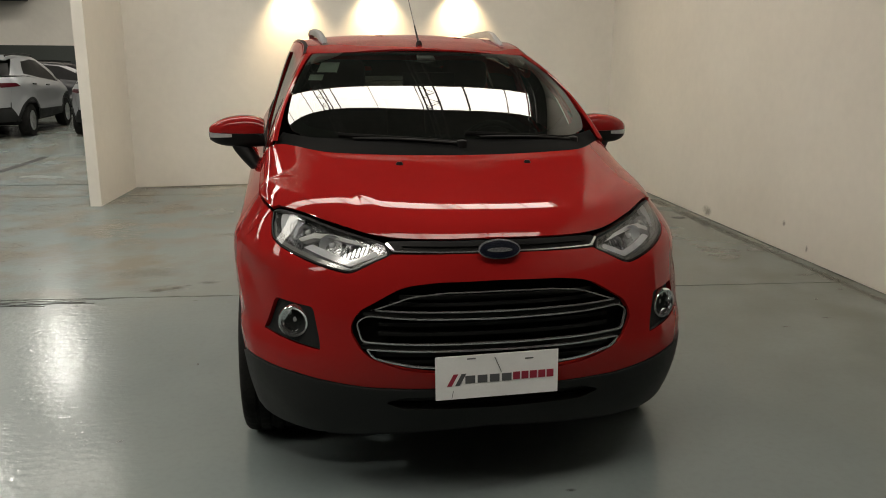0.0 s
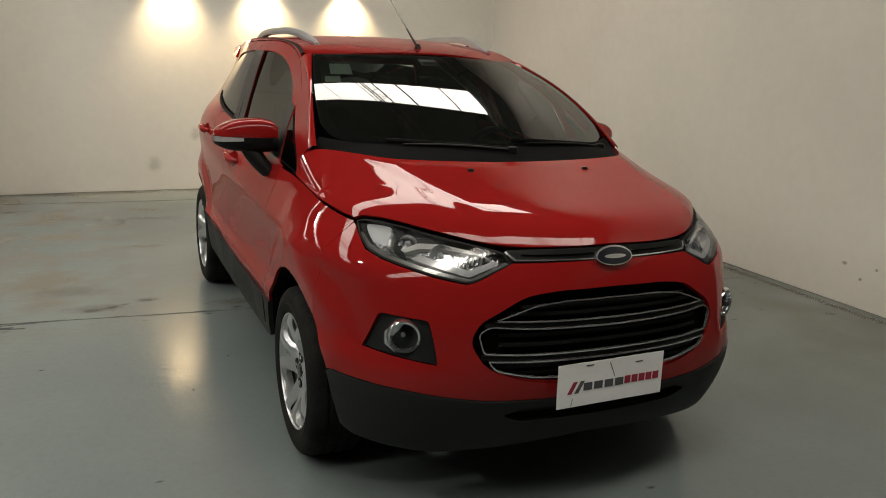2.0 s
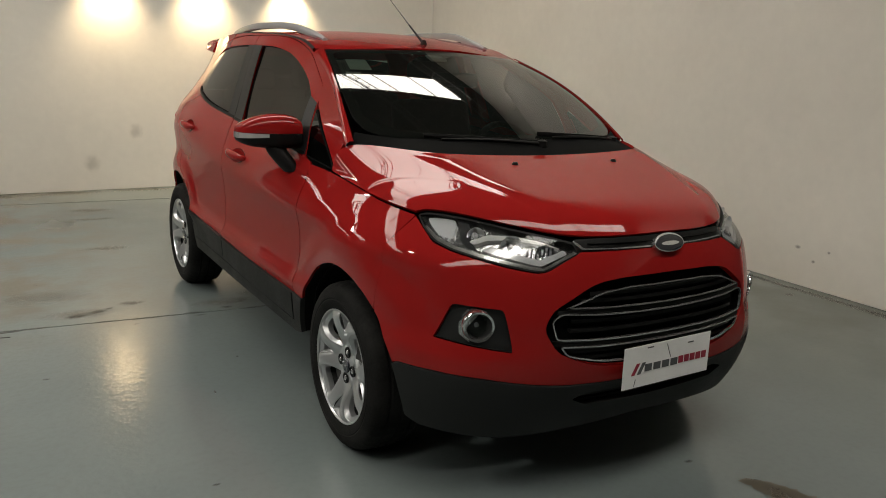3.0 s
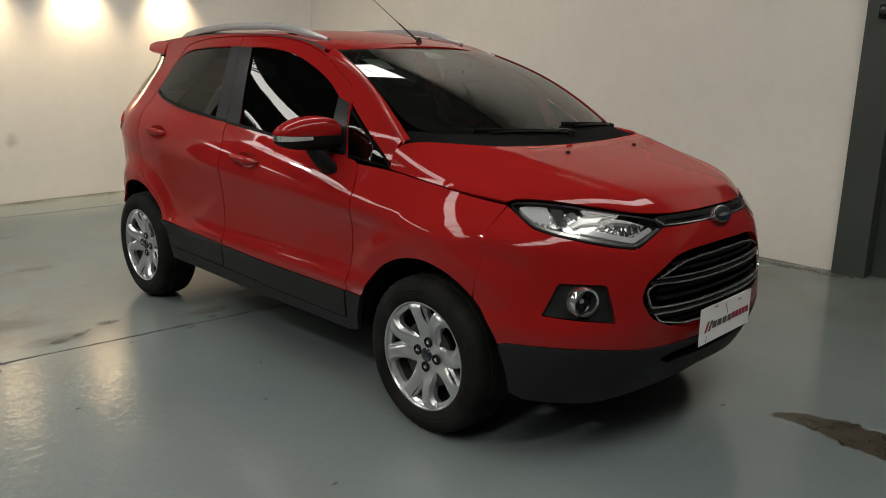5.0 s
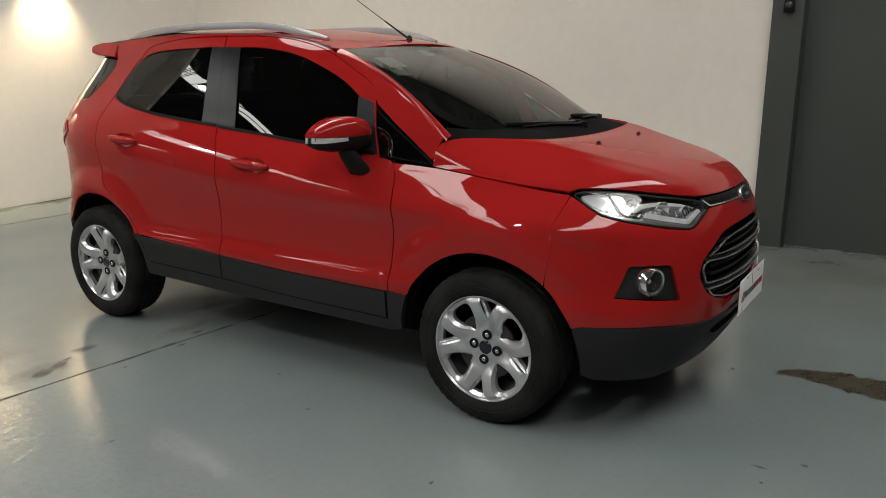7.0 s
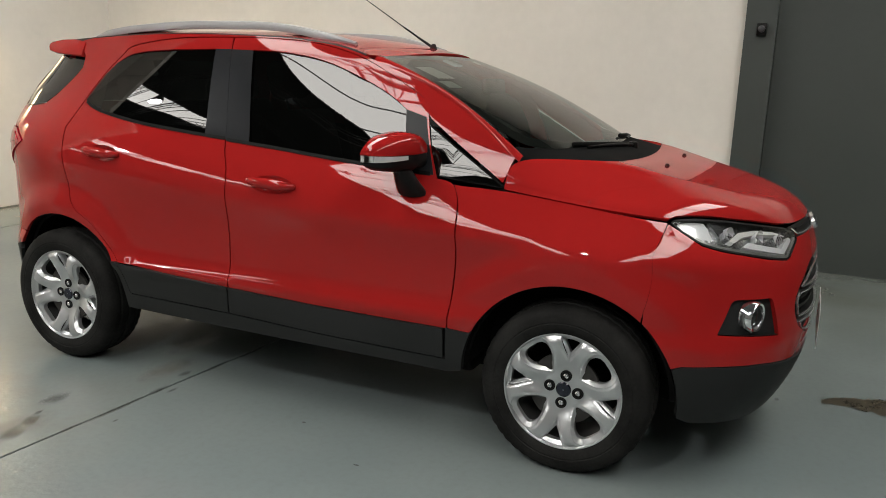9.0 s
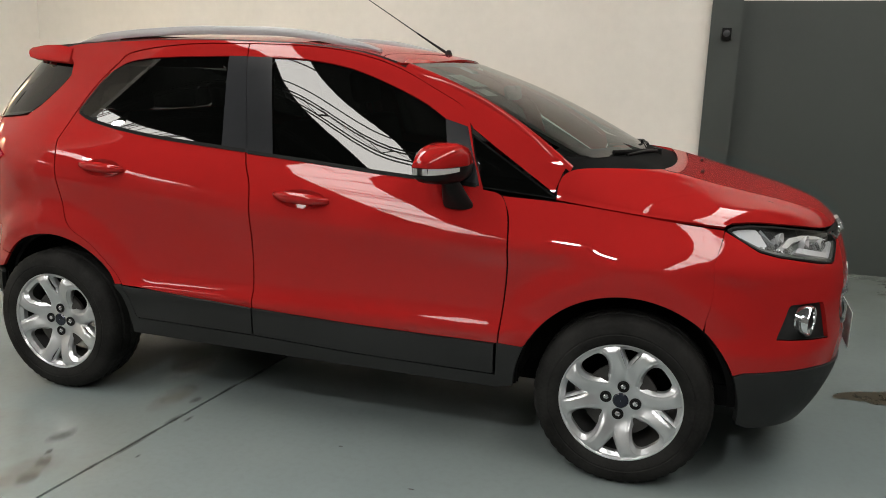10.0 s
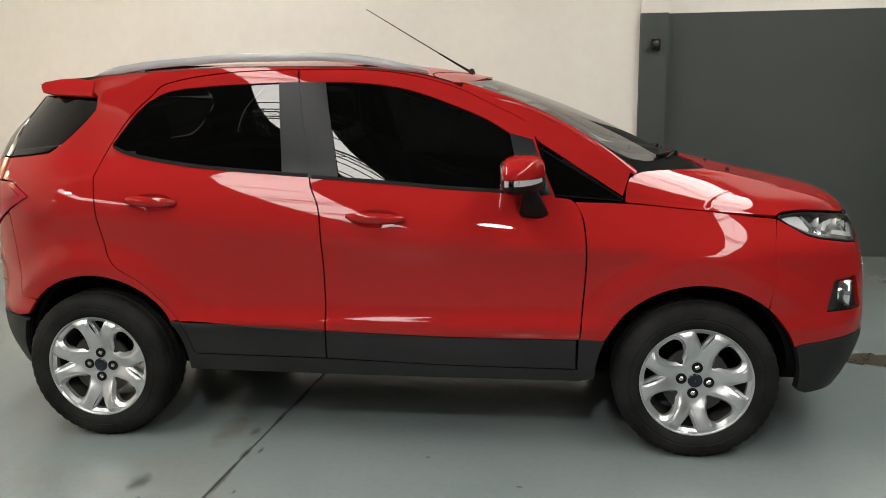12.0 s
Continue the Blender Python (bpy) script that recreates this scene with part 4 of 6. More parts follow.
    # the pillar's turn towards the windscreen and the roof's gutter
    bm = bmesh.new()
    q = [k / 40 for k in range(3, 40)]
    pa = [Vector(skin(*a_edge(t))) for t in q]
    pb = [Vector(screen_skin(-0.985, t, 0.004)) for t in q]
    mid = [(a + b) / 2 + Vector((-0.012, -0.006, 0.014)) for a, b in zip(pa, pb)]
    rows = [[a * (1 - t) ** 2 + c * 2 * t * (1 - t) + b * t * t for a, c, b in zip(pa, mid, pb)] for t in (0, 0.2, 0.4, 0.6, 0.8, 1)]
    for ra, rb in zip(rows, rows[1:]):
        strip(bm, ra, rb)
    bmesh.ops.remove_doubles(bm, verts=bm.verts, dist=0.0005)
    if side < 0:
        bmesh.ops.scale(bm, vec=(-1, 1, 1), verts=bm.verts)
    part("screen_pillar", bm, PAINT, car, "red windscreen pillar edge", smooth=3)
    bm = bmesh.new()
    ys = [-0.27 + 0.05 * k for k in range(38)]
    strip(bm, [Vector(skin(y, gutter(y) - 0.001)) for y in ys], [Vector((-width(y, gutter(y)) + 0.016, y, gutter(y) + 0.006)) for y in ys])
    if side < 0:
        bmesh.ops.scale(bm, vec=(-1, 1, 1), verts=bm.verts)
    part("gutter", bm, SEAL, car, "black roof gutter")
    # lower cladding
    for owner, a, b, back in ((door, -0.785, 0.228, None), (rear, 0.236, 0.80, 0.852)):
        ys = [a + (b - a) * k / 12 for k in range(13)]
        top = [(y, SILL(y) - 0.002) for y in ys]
        if back:
            top[-1] = (back, SILL(back) - 0.002)
        sheet("lower_cladding", skin, [(y, SILL_LOW(y)) for y in ys] + top[::-1], CLAD, owner, "grained dark grey lower cladding", side=side, out=0.010, depth=0.022)
    sill = [(y, SILL_LOW(y) - 0.006) for y in (-0.78, -0.5, -0.2, 0.2, 0.5, 0.79)]
    front_a = arch_edge(-AXLE, FA, 24.8, 1, 8)
    rear_a = arch_edge(RY, RA, 146.6, 179, 10)
    cl = [(-0.795, SILL_LOW(-0.79) - 0.006), (-0.797, 0.497)] + front_a + [(-0.80, 0.318), (0.0, 0.322), (0.80, 0.330)] + rear_a[::-1] + [(0.858, 0.548), (0.828, 0.470), (0.806, 0.408)] + sill[::-1]
    sheet("sill", skin, cl, CLAD, car, "grained dark grey sill", side=side, out=0.008, depth=0.03)
    # rear corner: tail lamp and bumper ends belong to the tail
    # wheel arch lining
    for yw, ra in ((-AXLE, FA), (RY, RA)):
        bm = bmesh.new()
        ring = arc(yw, HUB, ra - 0.002, 2, 178, 40)
        def sk(p, o=0.012):
            return Vector(skin(c_at(p[0], p[1]), p[1], -o))
        rows = [[sk(p) for p in ring], [Vector((-0.56, p[0], p[1])) for p in ring]]
        strip(bm, rows[0], rows[1])
        f = [bm.verts.new((-0.56, p[0], p[1])) for p in ring]
        bm.faces.new(f)
        if side < 0:
            bmesh.ops.scale(bm, vec=(-1, 1, 1), verts=bm.verts)
        part("wheel_arch_lining", bm, DEEP, car, "black wheel arch lining")
    # handles
    for owner, yh, zh, half in ((door, 0.012, 0.980, 0.118), (rear, 0.952, 1.045, 0.112)):
        def bowl(c, z, o=0.0, yh=yh, zh=zh, half=half):
            rho = min(1.0, ((c - yh) / (half * 0.86)) ** 2 + ((z - zh + 0.002) / 0.036) ** 2)
            return skin(c, z, o - 0.020 * (1 - rho) ** 0.8)
        sheet("handle_cup", bowl, handle_ring(yh, zh, half), PAINT, owner, "red cup behind the handle", side=side, out=0.0, depth=0, step=0.012)
        bm = bmesh.new()
        pts, rad = [], []
        for k in range(17):
            t = -1 + k / 8
            p = Vector(skin(yh + half * t, zh + 0.004 + 0.006 * t, 0.004 + 0.026 * (1 - t ** 4)))
            pts.append(p)
            rad.append(0.007 + 0.010 * (1 - abs(t) ** 3))
        tube(bm, pts, rad, 12, 1.3)
        if side < 0:
            bmesh.ops.scale(bm, vec=(-1, 1, 1), verts=bm.verts)
        part("door_handle", bm, PAINT, owner, "red door handle", smooth=2)
    mirror(side)
    rail_bar(side)
    headlight(side)
    fog_lamp(side)
    tail_lamp(side)


def put_side(bm, side):
    if side < 0:
        bmesh.ops.scale(bm, vec=(-1, 1, 1), verts=bm.verts)


def ring_loft(bm, rings, caps=True):
    vs = [[bm.verts.new(p) for p in r] for r in rings]
    n = len(vs[0])
    for a, b in zip(vs, vs[1:]):
        for k in range(n):
            bm.faces.new((a[k], a[(k + 1) % n], b[(k + 1) % n], b[k]))
    if caps:
        bm.faces.new(vs[0][::-1])
        bm.faces.new(vs[-1])


def mirror_ring(x, y0, y1, z0, z1, n=24, e=3.2):
    """A rounded upright ring across the mirror head at x."""
    cy, cz, ry, rz = (y0 + y1) / 2, (z0 + z1) / 2, (y1 - y0) / 2, (z1 - z0) / 2
    out = []
    for k in range(n):
        t = 2 * math.pi * k / n
        c, s = math.cos(t), math.sin(t)
        out.append((x, cy + ry * math.copysign(abs(c) ** (2 / e), c), cz + rz * math.copysign(abs(s) ** (2 / e), s)))
    return out


MIRROR_TOP = curve((-1.03, 1.172), (-1.0, 1.196), (-0.93, 1.222), (-0.86, 1.229), (-0.79, 1.218), (-0.775, 1.205))
MIRROR_LOW = curve((-1.03, 1.114), (-1.0, 1.098), (-0.96, 1.088), (-0.86, 1.082), (-0.775, 1.085))
MIRROR_FRONT = curve((-1.03, -0.560), (-1.0, -0.600), (-0.93, -0.640), (-0.85, -0.660), (-0.775, -0.655))
MIRROR_BACK = curve((-1.03, -0.505), (-0.93, -0.488), (-0.775, -0.500))


def mirror(side):
    """The door mirror: red cap, black lower half, white side lamp and a black foot."""
    xs = [-1.028 + 0.253 * k / 14 for k in range(15)]
    split = 1.150

    def band(z0, z1, grow=0.0):
        rings = []
        for x in xs:
            ring = []
            for _, y, z in mirror_ring(x, MIRROR_FRONT(x) - grow, MIRROR_BACK(x) + grow, MIRROR_LOW(x) - grow, MIRROR_TOP(x) + grow):
                ring.append((x, y, min(z1, max(z0, z))))
            rings.append(ring)
        return rings
    bm = bmesh.new()
    ring_loft(bm, band(split, 2.0))
    put_side(bm, side)
    cap = part("wing_mirror", bm, PAINT, car, "red wing mirror with black foot", smooth=0.9)
    bm = bmesh.new()
    ring_loft(bm, [[(x, y * 0.985 - 0.0085, z) for x, y, z in r] for r in band(0, split - 0.001)])
    put_side(bm, side)
    part("mirror_shell", bm, BLACK, cap, "black lower shell", smooth=0.9)
    # side lamp wrapped round the front of the head
    bm = bmesh.new()
    a, b = [], []
    run = [(-1.0315, -0.510), (-1.0325, -0.525), (-1.0325, -0.545)] + [(x, MIRROR_FRONT(x) - 0.004) for x in [-1.026 + 0.106 * k / 18 for k in range(19)]]
    for k, (x, y) in enumerate(run):
        mid, hgt = 1.137 + 0.004 * k / 21, 0.012 - 0.005 * k / 21
        a.append((x, y, mid - hgt))
        b.append((x, y + 0.001, mid + hgt))
    strip(bm, a, b)
    bmesh.ops.solidify(bm, geom=bm.faces[:], thickness=0.006)
    put_side(bm, side)
    part("side_lamp", bm, WHITE_LENS, cap, "clear white side lamp", smooth=0.9)
    # foot
    bm = bmesh.new()
    rings = []
    for k in range(9):
        t = k / 8
        cx, cy, cz = -0.885 + 0.075 * t ** 1.3, -0.600 - 0.015 * t, 1.10 - 0.105 * t
        rx, ry = 0.040 - 0.008 * t, 0.028 + 0.032 * t
        rings.append([(cx + rx * math.cos(u), cy + ry * math.sin(u), cz + 0.012 * math.cos(u)) for u in [2 * math.pi * j / 18 for j in range(18)]])
    ring_loft(bm, rings)
    put_side(bm, side)
    part("mirror_foot", bm, BLACK, cap, "black mirror foot", smooth=0.9)
    bm = bmesh.new()
    ring_loft(bm, [[(p[0], p[1] + 0.003, p[2]) for p in r] for r in
                   [[(x, MIRROR_BACK(x) - 0.006, z) for x, z in [(-0.98, 1.135), (-0.955, 1.112), (-0.80, 1.105), (-0.79, 1.195), (-0.85, 1.205), (-0.93, 1.195), (-0.97, 1.175)]]] * 1 +
                   [[(x, MIRROR_BACK(x) - 0.002, z) for x, z in [(-0.98, 1.135), (-0.955, 1.112), (-0.80, 1.105), (-0.79, 1.195), (-0.85, 1.205), (-0.93, 1.195), (-0.97, 1.175)]]]])
    put_side(bm, side)
    part("mirror_glass", bm, CHROME, cap, "mirror glass", smooth=0.3)


RAIL_TOP = curve((-0.16, 1.566), (-0.04, 1.598), (0.2, 1.639), (0.38, 1.648), (0.63, 1.648), (0.95, 1.635), (1.21, 1.612), (1.33, 1.582), (1.38, 1.556))


def rail_bar(side):
    """A flat silver roof rail, joined to the roof at both ends, on a dark foot."""
    ys = [-0.16 + 1.54 * k / 40 for k in range(41)]
    bm = bmesh.new()
    rings = []
    for y in ys:
        t = RAIL_TOP(y)
        x = -width(y, gutter(y)) + 0.105
        low = max(gutter(y) + 0.012, t - 0.036)
        end = 1 if -0.1 < y < 1.3 else 0.7
        w = 0.017 * end
        rings.append([(x - w, y, low), (x - w * 1.15, y, (low + t) / 2), (x - w * 0.7, y, t - 0.003), (x, y, t), (x + w * 0.8, y, t - 0.004), (x + w * 1.1, y, (low + t) / 2), (x + w, y, low)])
    ring_loft(bm, rings)
    put_side(bm, side)
    bar = part("roof_rail", bm, RAIL, car, "silver grey roof rail", smooth=0.8)
    bm = bmesh.new()
    box(bm, -0.012, -0.04, 0, 0.012, 1.05, 0.03)
    for v in bm.verts:
        y = v.co.y + 0.06
        v.co = Vector((-width(y, gutter(y)) + 0.105 + v.co.x, y, (gutter(y) + 0.008) if v.co.z < 0.01 else RAIL_TOP(y) - 0.02))
    put_side(bm, side)
    part("rail_foot", bm, BLACK, bar, "black rail foot")


HEADLIGHT = [(-1.634, 0.966), (-1.672, 0.976), (-1.75, 0.978), (-1.87, 0.971), (-1.99, 0.957), (-2.10, 0.944), (-2.19, 0.932), (-2.240, 0.922, 0.01), (-2.267, 0.890, 0.012),
             (-2.151, 0.831, 0.03), (-2.04, 0.846), (-1.93, 0.864), (-1.83, 0.880), (-1.755, 0.898), (-1.685, 0.932)]


def headlight(side):
    """A deep lamp behind a clear lens: black rim, bowls, bright inner blades."""
    rim = rounded(HEADLIGHT, 0.015)
    inner = shrunk(rim, 0.005)
    lamp = sheet("headlight", skin, rim, BLACK, car, "clear angular headlight with bright reflectors", holes=[inner], side=side, out=0.001, depth=0.03, step=0.02)
    sheet("lens", skin, inner, LENS, lamp, "clear lens", side=side, out=0.003, depth=0, step=0.03)
    bed = shrunk(rim, 0.011)
    sheet("lamp_housing", skin, bed, TUB, lamp, "silvered lamp housing", side=side, out=-0.040, depth=0, step=0.03)
    bm = bmesh.new()
    n = 90
    ra = [Vector(skin(*bed[int(k * len(bed) / n) % len(bed)], -0.040)) for k in range(n + 1)]
    rb = [Vector(skin(*shrunk(rim, 0.006)[int(k * len(bed) / n) % len(bed)], -0.004)) for k in range(n + 1)]
    strip(bm, ra, rb)
    put_side(bm, side)
    part("lamp_wall", bm, TUB, lamp, "bright lamp wall")
    blades = [("indicator_bowl", [(-1.67, 0.955), (-1.73, 0.962), (-1.79, 0.957), (-1.815, 0.905), (-1.765, 0.908), (-1.70, 0.930)], -0.026, BRIGHT),
              ("bright_blade", [(-1.80, 0.962), (-1.845, 0.960), (-1.885, 0.905), (-1.92, 0.880), (-1.88, 0.886), (-1.845, 0.905)], -0.015, CHROME),
              ("lower_blade", [(-1.93, 0.885), (-2.142, 0.848), (-2.228, 0.886), (-2.210, 0.898), (-2.138, 0.866), (-1.96, 0.898)], -0.010, BRIGHT),
              ("upper_blade", [(-1.875, 0.905), (-1.93, 0.928), (-2.02, 0.931), (-2.12, 0.920), (-2.20, 0.900), (-2.12, 0.911), (-2.02, 0.919), (-1.94, 0.913), (-1.90, 0.898)], -0.014, WHITE_LENS)]
    low_a = [(-1.685, 0.932), (-1.755, 0.898), (-1.83, 0.880), (-1.93, 0.864), (-2.04, 0.846), (-2.151, 0.831), (-2.261, 0.889)]
    low_b = [(-2.247, 0.895), (-2.149, 0.844), (-2.04, 0.860), (-1.93, 0.877), (-1.83, 0.892), (-1.76, 0.909), (-1.69, 0.939)]
    blades.append(("lamp_bezel", low_a + low_b, -0.005, OLIVE))
    for k in range(5):
        c = -1.695 - 0.024 * k
        z_ = 0.950 - 0.010 * k
        blades.append(("reflector_rib", [(c, z_ - 0.020 - 0.004 * k), (c - 0.009, z_ - 0.022 - 0.004 * k), (c - 0.012, z_ + 0.008 + 0.006 * k), (c - 0.003, z_ + 0.010 + 0.006 * k)], -0.026, BRIGHT))
    for k in range(7):
        c = -2.090 - 0.014 * k
        z_ = 0.862 + 0.0035 * k
        blades.append(("reflector_flute", [(c, z_), (c - 0.006, z_), (c - 0.001, z_ + 0.034), (c + 0.005, z_ + 0.034)], -0.016, CHROME))
    for nm, pts, o, mt in blades:
        sheet(nm, skin, rounded(pts, 0.008) if nm not in ("lamp_bezel", "reflector_flute", "reflector_rib") else pts, mt, lamp, "", side=side, out=o, depth=0.012 if nm == "reflector_flute" else 0.030, step=0.02)
    for nm, c, z, r in (("main_reflector", -2.03, 0.897, 0.040), ("side_reflector", -1.890, 0.921, 0.030), ("inner_reflector", -2.145, 0.886, 0.028)):
        o = Vector(skin(c, z, -0.02))
        d = (Vector(skin(c, z, 0.02)) - o).normalized()
        d = (d + Vector((0, -1.2, 0))).normalized()
        bm = bmesh.new()
        lathe(bm, [(-0.028 * (1 - (k / 8) ** 2), r * (0.12 + 0.88 * k / 8)) for k in range(9)], "z", seg=28)
        lathe(bm, [(-0.028, 0.009), (-0.010, 0.009), (-0.006, 0.001)], "z", seg=14)
        bmesh.ops.transform(bm, matrix=Matrix.Translation(o) @ d.to_track_quat("Z", "Y").to_matrix().to_4x4(), verts=bm.verts)
        put_side(bm, side)
        part(nm, bm, BRIGHT, lamp, "bright lamp bowl")


FOG = [(-1.776, 0.597, 0.006), (-1.825, 0.717, 0.02), (-2.006, 0.713, 0.015), (-2.053, 0.576, 0.008)]


def fog_lamp(side):
    """A dark bezel with a round lamp in a chrome ring that runs out to a fin."""
    bezel = sheet("fog_lamp", skin, rounded(FOG, 0.012), CLAD, car, "round fog lamp with chrome ring in a dark bezel", side=side, out=-0.016, depth=-0.014, step=0.02)
    o = Vector(skin(-1.930, 0.652, 0.002))
    d = ((Vector(skin(-1.930, 0.652, 0.03)) - o).normalized() + Vector((0, -1.1, 0))).normalized()
    m = Matrix.Translation(o) @ d.to_track_quat("Z", "Y").to_matrix().to_4x4()
    for nm, prof, mt in (("chrome_ring", [(-0.04, 0.056), (-0.004, 0.055), (0.004, 0.051), (0.002, 0.044), (-0.012, 0.042), (-0.03, 0.041)], CHROME),
                         ("lamp_barrel", [(-0.012, 0.041), (-0.03, 0.036), (-0.04, 0.001)], SMOKE),
                         ("lamp_lens", [(-0.014, 0.040), (-0.008, 0.028), (-0.004, 0.014), (-0.003, 0.001)], LENS),
                         ("lamp_bulb", [(-0.035, 0.012), (-0.022, 0.011), (-0.016, 0.001)], BRIGHT)):
        bm = bmesh.new()
        lathe(bm, prof, "z", seg=36)
        bmesh.ops.transform(bm, matrix=m, verts=bm.verts)
        put_side(bm, side)
        part(nm, bm, mt, bezel)
    sheet("chrome_fin", skin, rounded([(-1.930, 0.699), (-1.900, 0.694), (-1.863, 0.665), (-1.863, 0.652), (-1.868, 0.624), (-1.910, 0.601), (-1.890, 0.647)], 0.008), CHROME, bezel, "", side=side, out=0.009, depth=0.025, step=0.015)


def tail_lamp(side):
    lamp = sheet("tail_lamp", skin, rounded([(1.556, 1.062, 0.015), (1.675, 1.116, 0.02), (1.86, 1.116), (1.90, 0.90), (1.72, 0.985)], 0.012), RED_LENS, car, "red tail lamp", side=side, out=0.006, depth=0.02)
    sheet("lamp_core", skin, rounded([(1.60, 1.062), (1.69, 1.098), (1.82, 1.095), (1.83, 1.03)], 0.012), RED_LENS, lamp, "", side=side, out=0.009, depth=0.004)


def wheel_parts(hub):
    """One wheel round its own hub, its outer face towards -x."""
    w = mesh_object("wheel", [], [], STEEL, car, "silver alloy wheel with four split spokes and black tyre")
    bm = bmesh.new()
    lathe(bm, [(0.02, 0.001), (0.02, 0.135), (0.035, 0.135), (0.035, 0.07), (0.06, 0.07), (0.06, 0.001)], "x", seg=40)
    box(bm, 0.055, 0.07, -0.05, 0.09, 0.14, 0.05, 0.01)
    bm.to_mesh(w.data)
    bm.free()
    w.data.materials.append(STEEL)
    # tyre: bulged walls, ribs and shoulder blocks
    bm = bmesh.new()
    prof = [(-0.008, 0.217), (-0.015, 0.220), (-0.020, 0.228), (-0.0255, 0.244), (-0.0265, 0.258), (-0.0245, 0.262), (-0.0265, 0.266), (-0.024, 0.285), (-0.018, 0.302), (-0.010, 0.312), (0.000, 0.319),
            (0.016, 0.3225), (0.030, 0.3240), (0.034, 0.3165), (0.042, 0.3165), (0.046, 0.3250), (0.078, 0.3255), (0.082, 0.3175), (0.090, 0.3175), (0.094, 0.3255), (0.126, 0.3250),
            (0.130, 0.3165), (0.138, 0.3165), (0.142, 0.3240), (0.160, 0.322), (0.176, 0.316), (0.19, 0.300), (0.198, 0.26), (0.19, 0.22), (0.18, 0.212)]
    lathe(bm, prof, "x", seg=144, wobble=lambda i, k: -0.0035 if (k % 3 == 0 and i in (9, 10, 11, 24, 25)) else (-0.003 if k % 3 == 0 and i in (12, 15, 16, 19, 20, 23) else 0))
    part("tyre", bm, RUBBER, w, "black tyre with ribbed tread", smooth=0.5)
    # rim: a dished disc with four pairs of arms; each opening is a bevelled well with a hole at its foot
    RIM = 0.222
    wells = []

    def ring_of(pts, a, centre=0.0):
        out = []
        for r_, t, rd in pts:
            u = radians(t + centre)
            y, z = RIM * r_ * math.sin(u), RIM * r_ * math.cos(u)
            out.append((y * math.cos(a) - z * math.sin(a), y * math.sin(a) + z * math.cos(a), rd))
        return rounded(out, 0.006)
    for k in range(4):
        a = math.pi / 2 * k
        wells.append((ring_of([(0.54, 0, 0.007), (0.955, 11.6, 0.004), (0.965, 6, 0), (0.968, 0, 0), (0.965, -6, 0), (0.955, -11.6, 0.004)], a),
                      ring_of([(0.66, 0, 0.004), (0.90, 8.6, 0.003), (0.905, 5, 0), (0.907, 0, 0), (0.905, -5, 0), (0.90, -8.6, 0.003)], a)))
        wells.append((ring_of([(0.33, 0, 0.012), (0.52, 19, 0.02), (0.73, 22.0, 0.025), (0.90, 18.5, 0.014), (0.962, 12.5, 0.006), (0.968, 6, 0), (0.968, -6, 0), (0.962, -12.5, 0.006), (0.90, -18.5, 0.014), (0.73, -22.0, 0.025), (0.52, -19, 0.02)], a, 45),
                      ring_of([(0.42, 0, 0.010), (0.54, 14.5, 0.016), (0.72, 18.5, 0.02), (0.84, 15.5, 0.012), (0.885, 10.5, 0.006), (0.89, 5, 0), (0.89, -5, 0), (0.885, -10.5, 0.006), (0.84, -15.5, 0.012), (0.72, -18.5, 0.02), (0.54, -14.5, 0.016)], a, 45)))

    rims = np.array([p for o, _ in wells for p in dense(o, 0.003)])

    def dish(y, z, out=0.0):
        near = float(np.min(np.hypot(rims[:, 0] - y, rims[:, 1] - z)))
        out -= 0.0055 * max(0.0, 1 - near / 0.011) ** 1.3           # the arms fall away towards the openings
        r = math.hypot(y, z)
        ang = math.atan2(z, y)
        arm = abs(math.sin(4 * ang)) ** 1.5           # highest along the middle of each arm
        ridge = 0.009 * arm * ease(0.07, 0.12, r) * ease(0.216, 0.19, r) - 0.004 * math.cos(4 * ang) * ease(0.05, 0.10, r) * ease(0.17, 0.11, r)
        return (-0.014 + 0.032 * ease(0.185, 0.06, r) - 0.003 * ease(0.045, 0.03, r) - 0.003 * ease(0.218, 0.205, r) - ridge - out, y, z)
    disc = [(RIM * math.cos(2 * math.pi * k / 96), RIM * math.sin(2 * math.pi * k / 96)) for k in range(96)]
    sheet("rim", dish, disc, ALLOY, w, "silver alloy rim", holes=[o for o, _ in wells], step=0.0065, depth=0.004, heart=(1, 0, 0))
    for o, i in wells:
        bm = bmesh.new()
        top = [Vector(dish(*p)) + Vector((0.0015, 0, 0)) for p in o]
        foot = [Vector(dish(*p)) + Vector((0.021, 0, 0)) for p in i]
        back_ = [p + Vector((0.022, 0, 0)) for p in foot]
        strip(bm, top + top[:1], foot + foot[:1])
        strip(bm, foot + foot[:1], back_ + back_[:1])
        bmesh.ops.remove_doubles(bm, verts=bm.verts, dist=0.00005)
        part("rim_well", bm, ALLOY, w, "bevelled well of a rim opening", smooth=0.5)
    bm = bmesh.new()
    lathe(bm, [(-0.006, 0.2215), (-0.019, 0.2225), (-0.0195, 0.2185), (-0.012, 0.214)], "x", seg=72)
    part("rim_flange", bm, ALLOY, w, "thin outer edge of the rim")
    bm = bmesh.new()
    lathe(bm, [(0.0, 0.216), (0.012, 0.204), (0.045, 0.199), (0.16, 0.19)], "x", seg=60)
    part("rim_barrel", bm, BARREL, w, "inside of the rim")
    bm = bmesh.new()
    lathe(bm, [(0.020, 0.029), (0.010, 0.029), (0.006, 0.025), (0.005, 0.001)], "x", seg=28)
    cap = part("hub_cap", bm, BLUE, w, "dark blue hub cap")
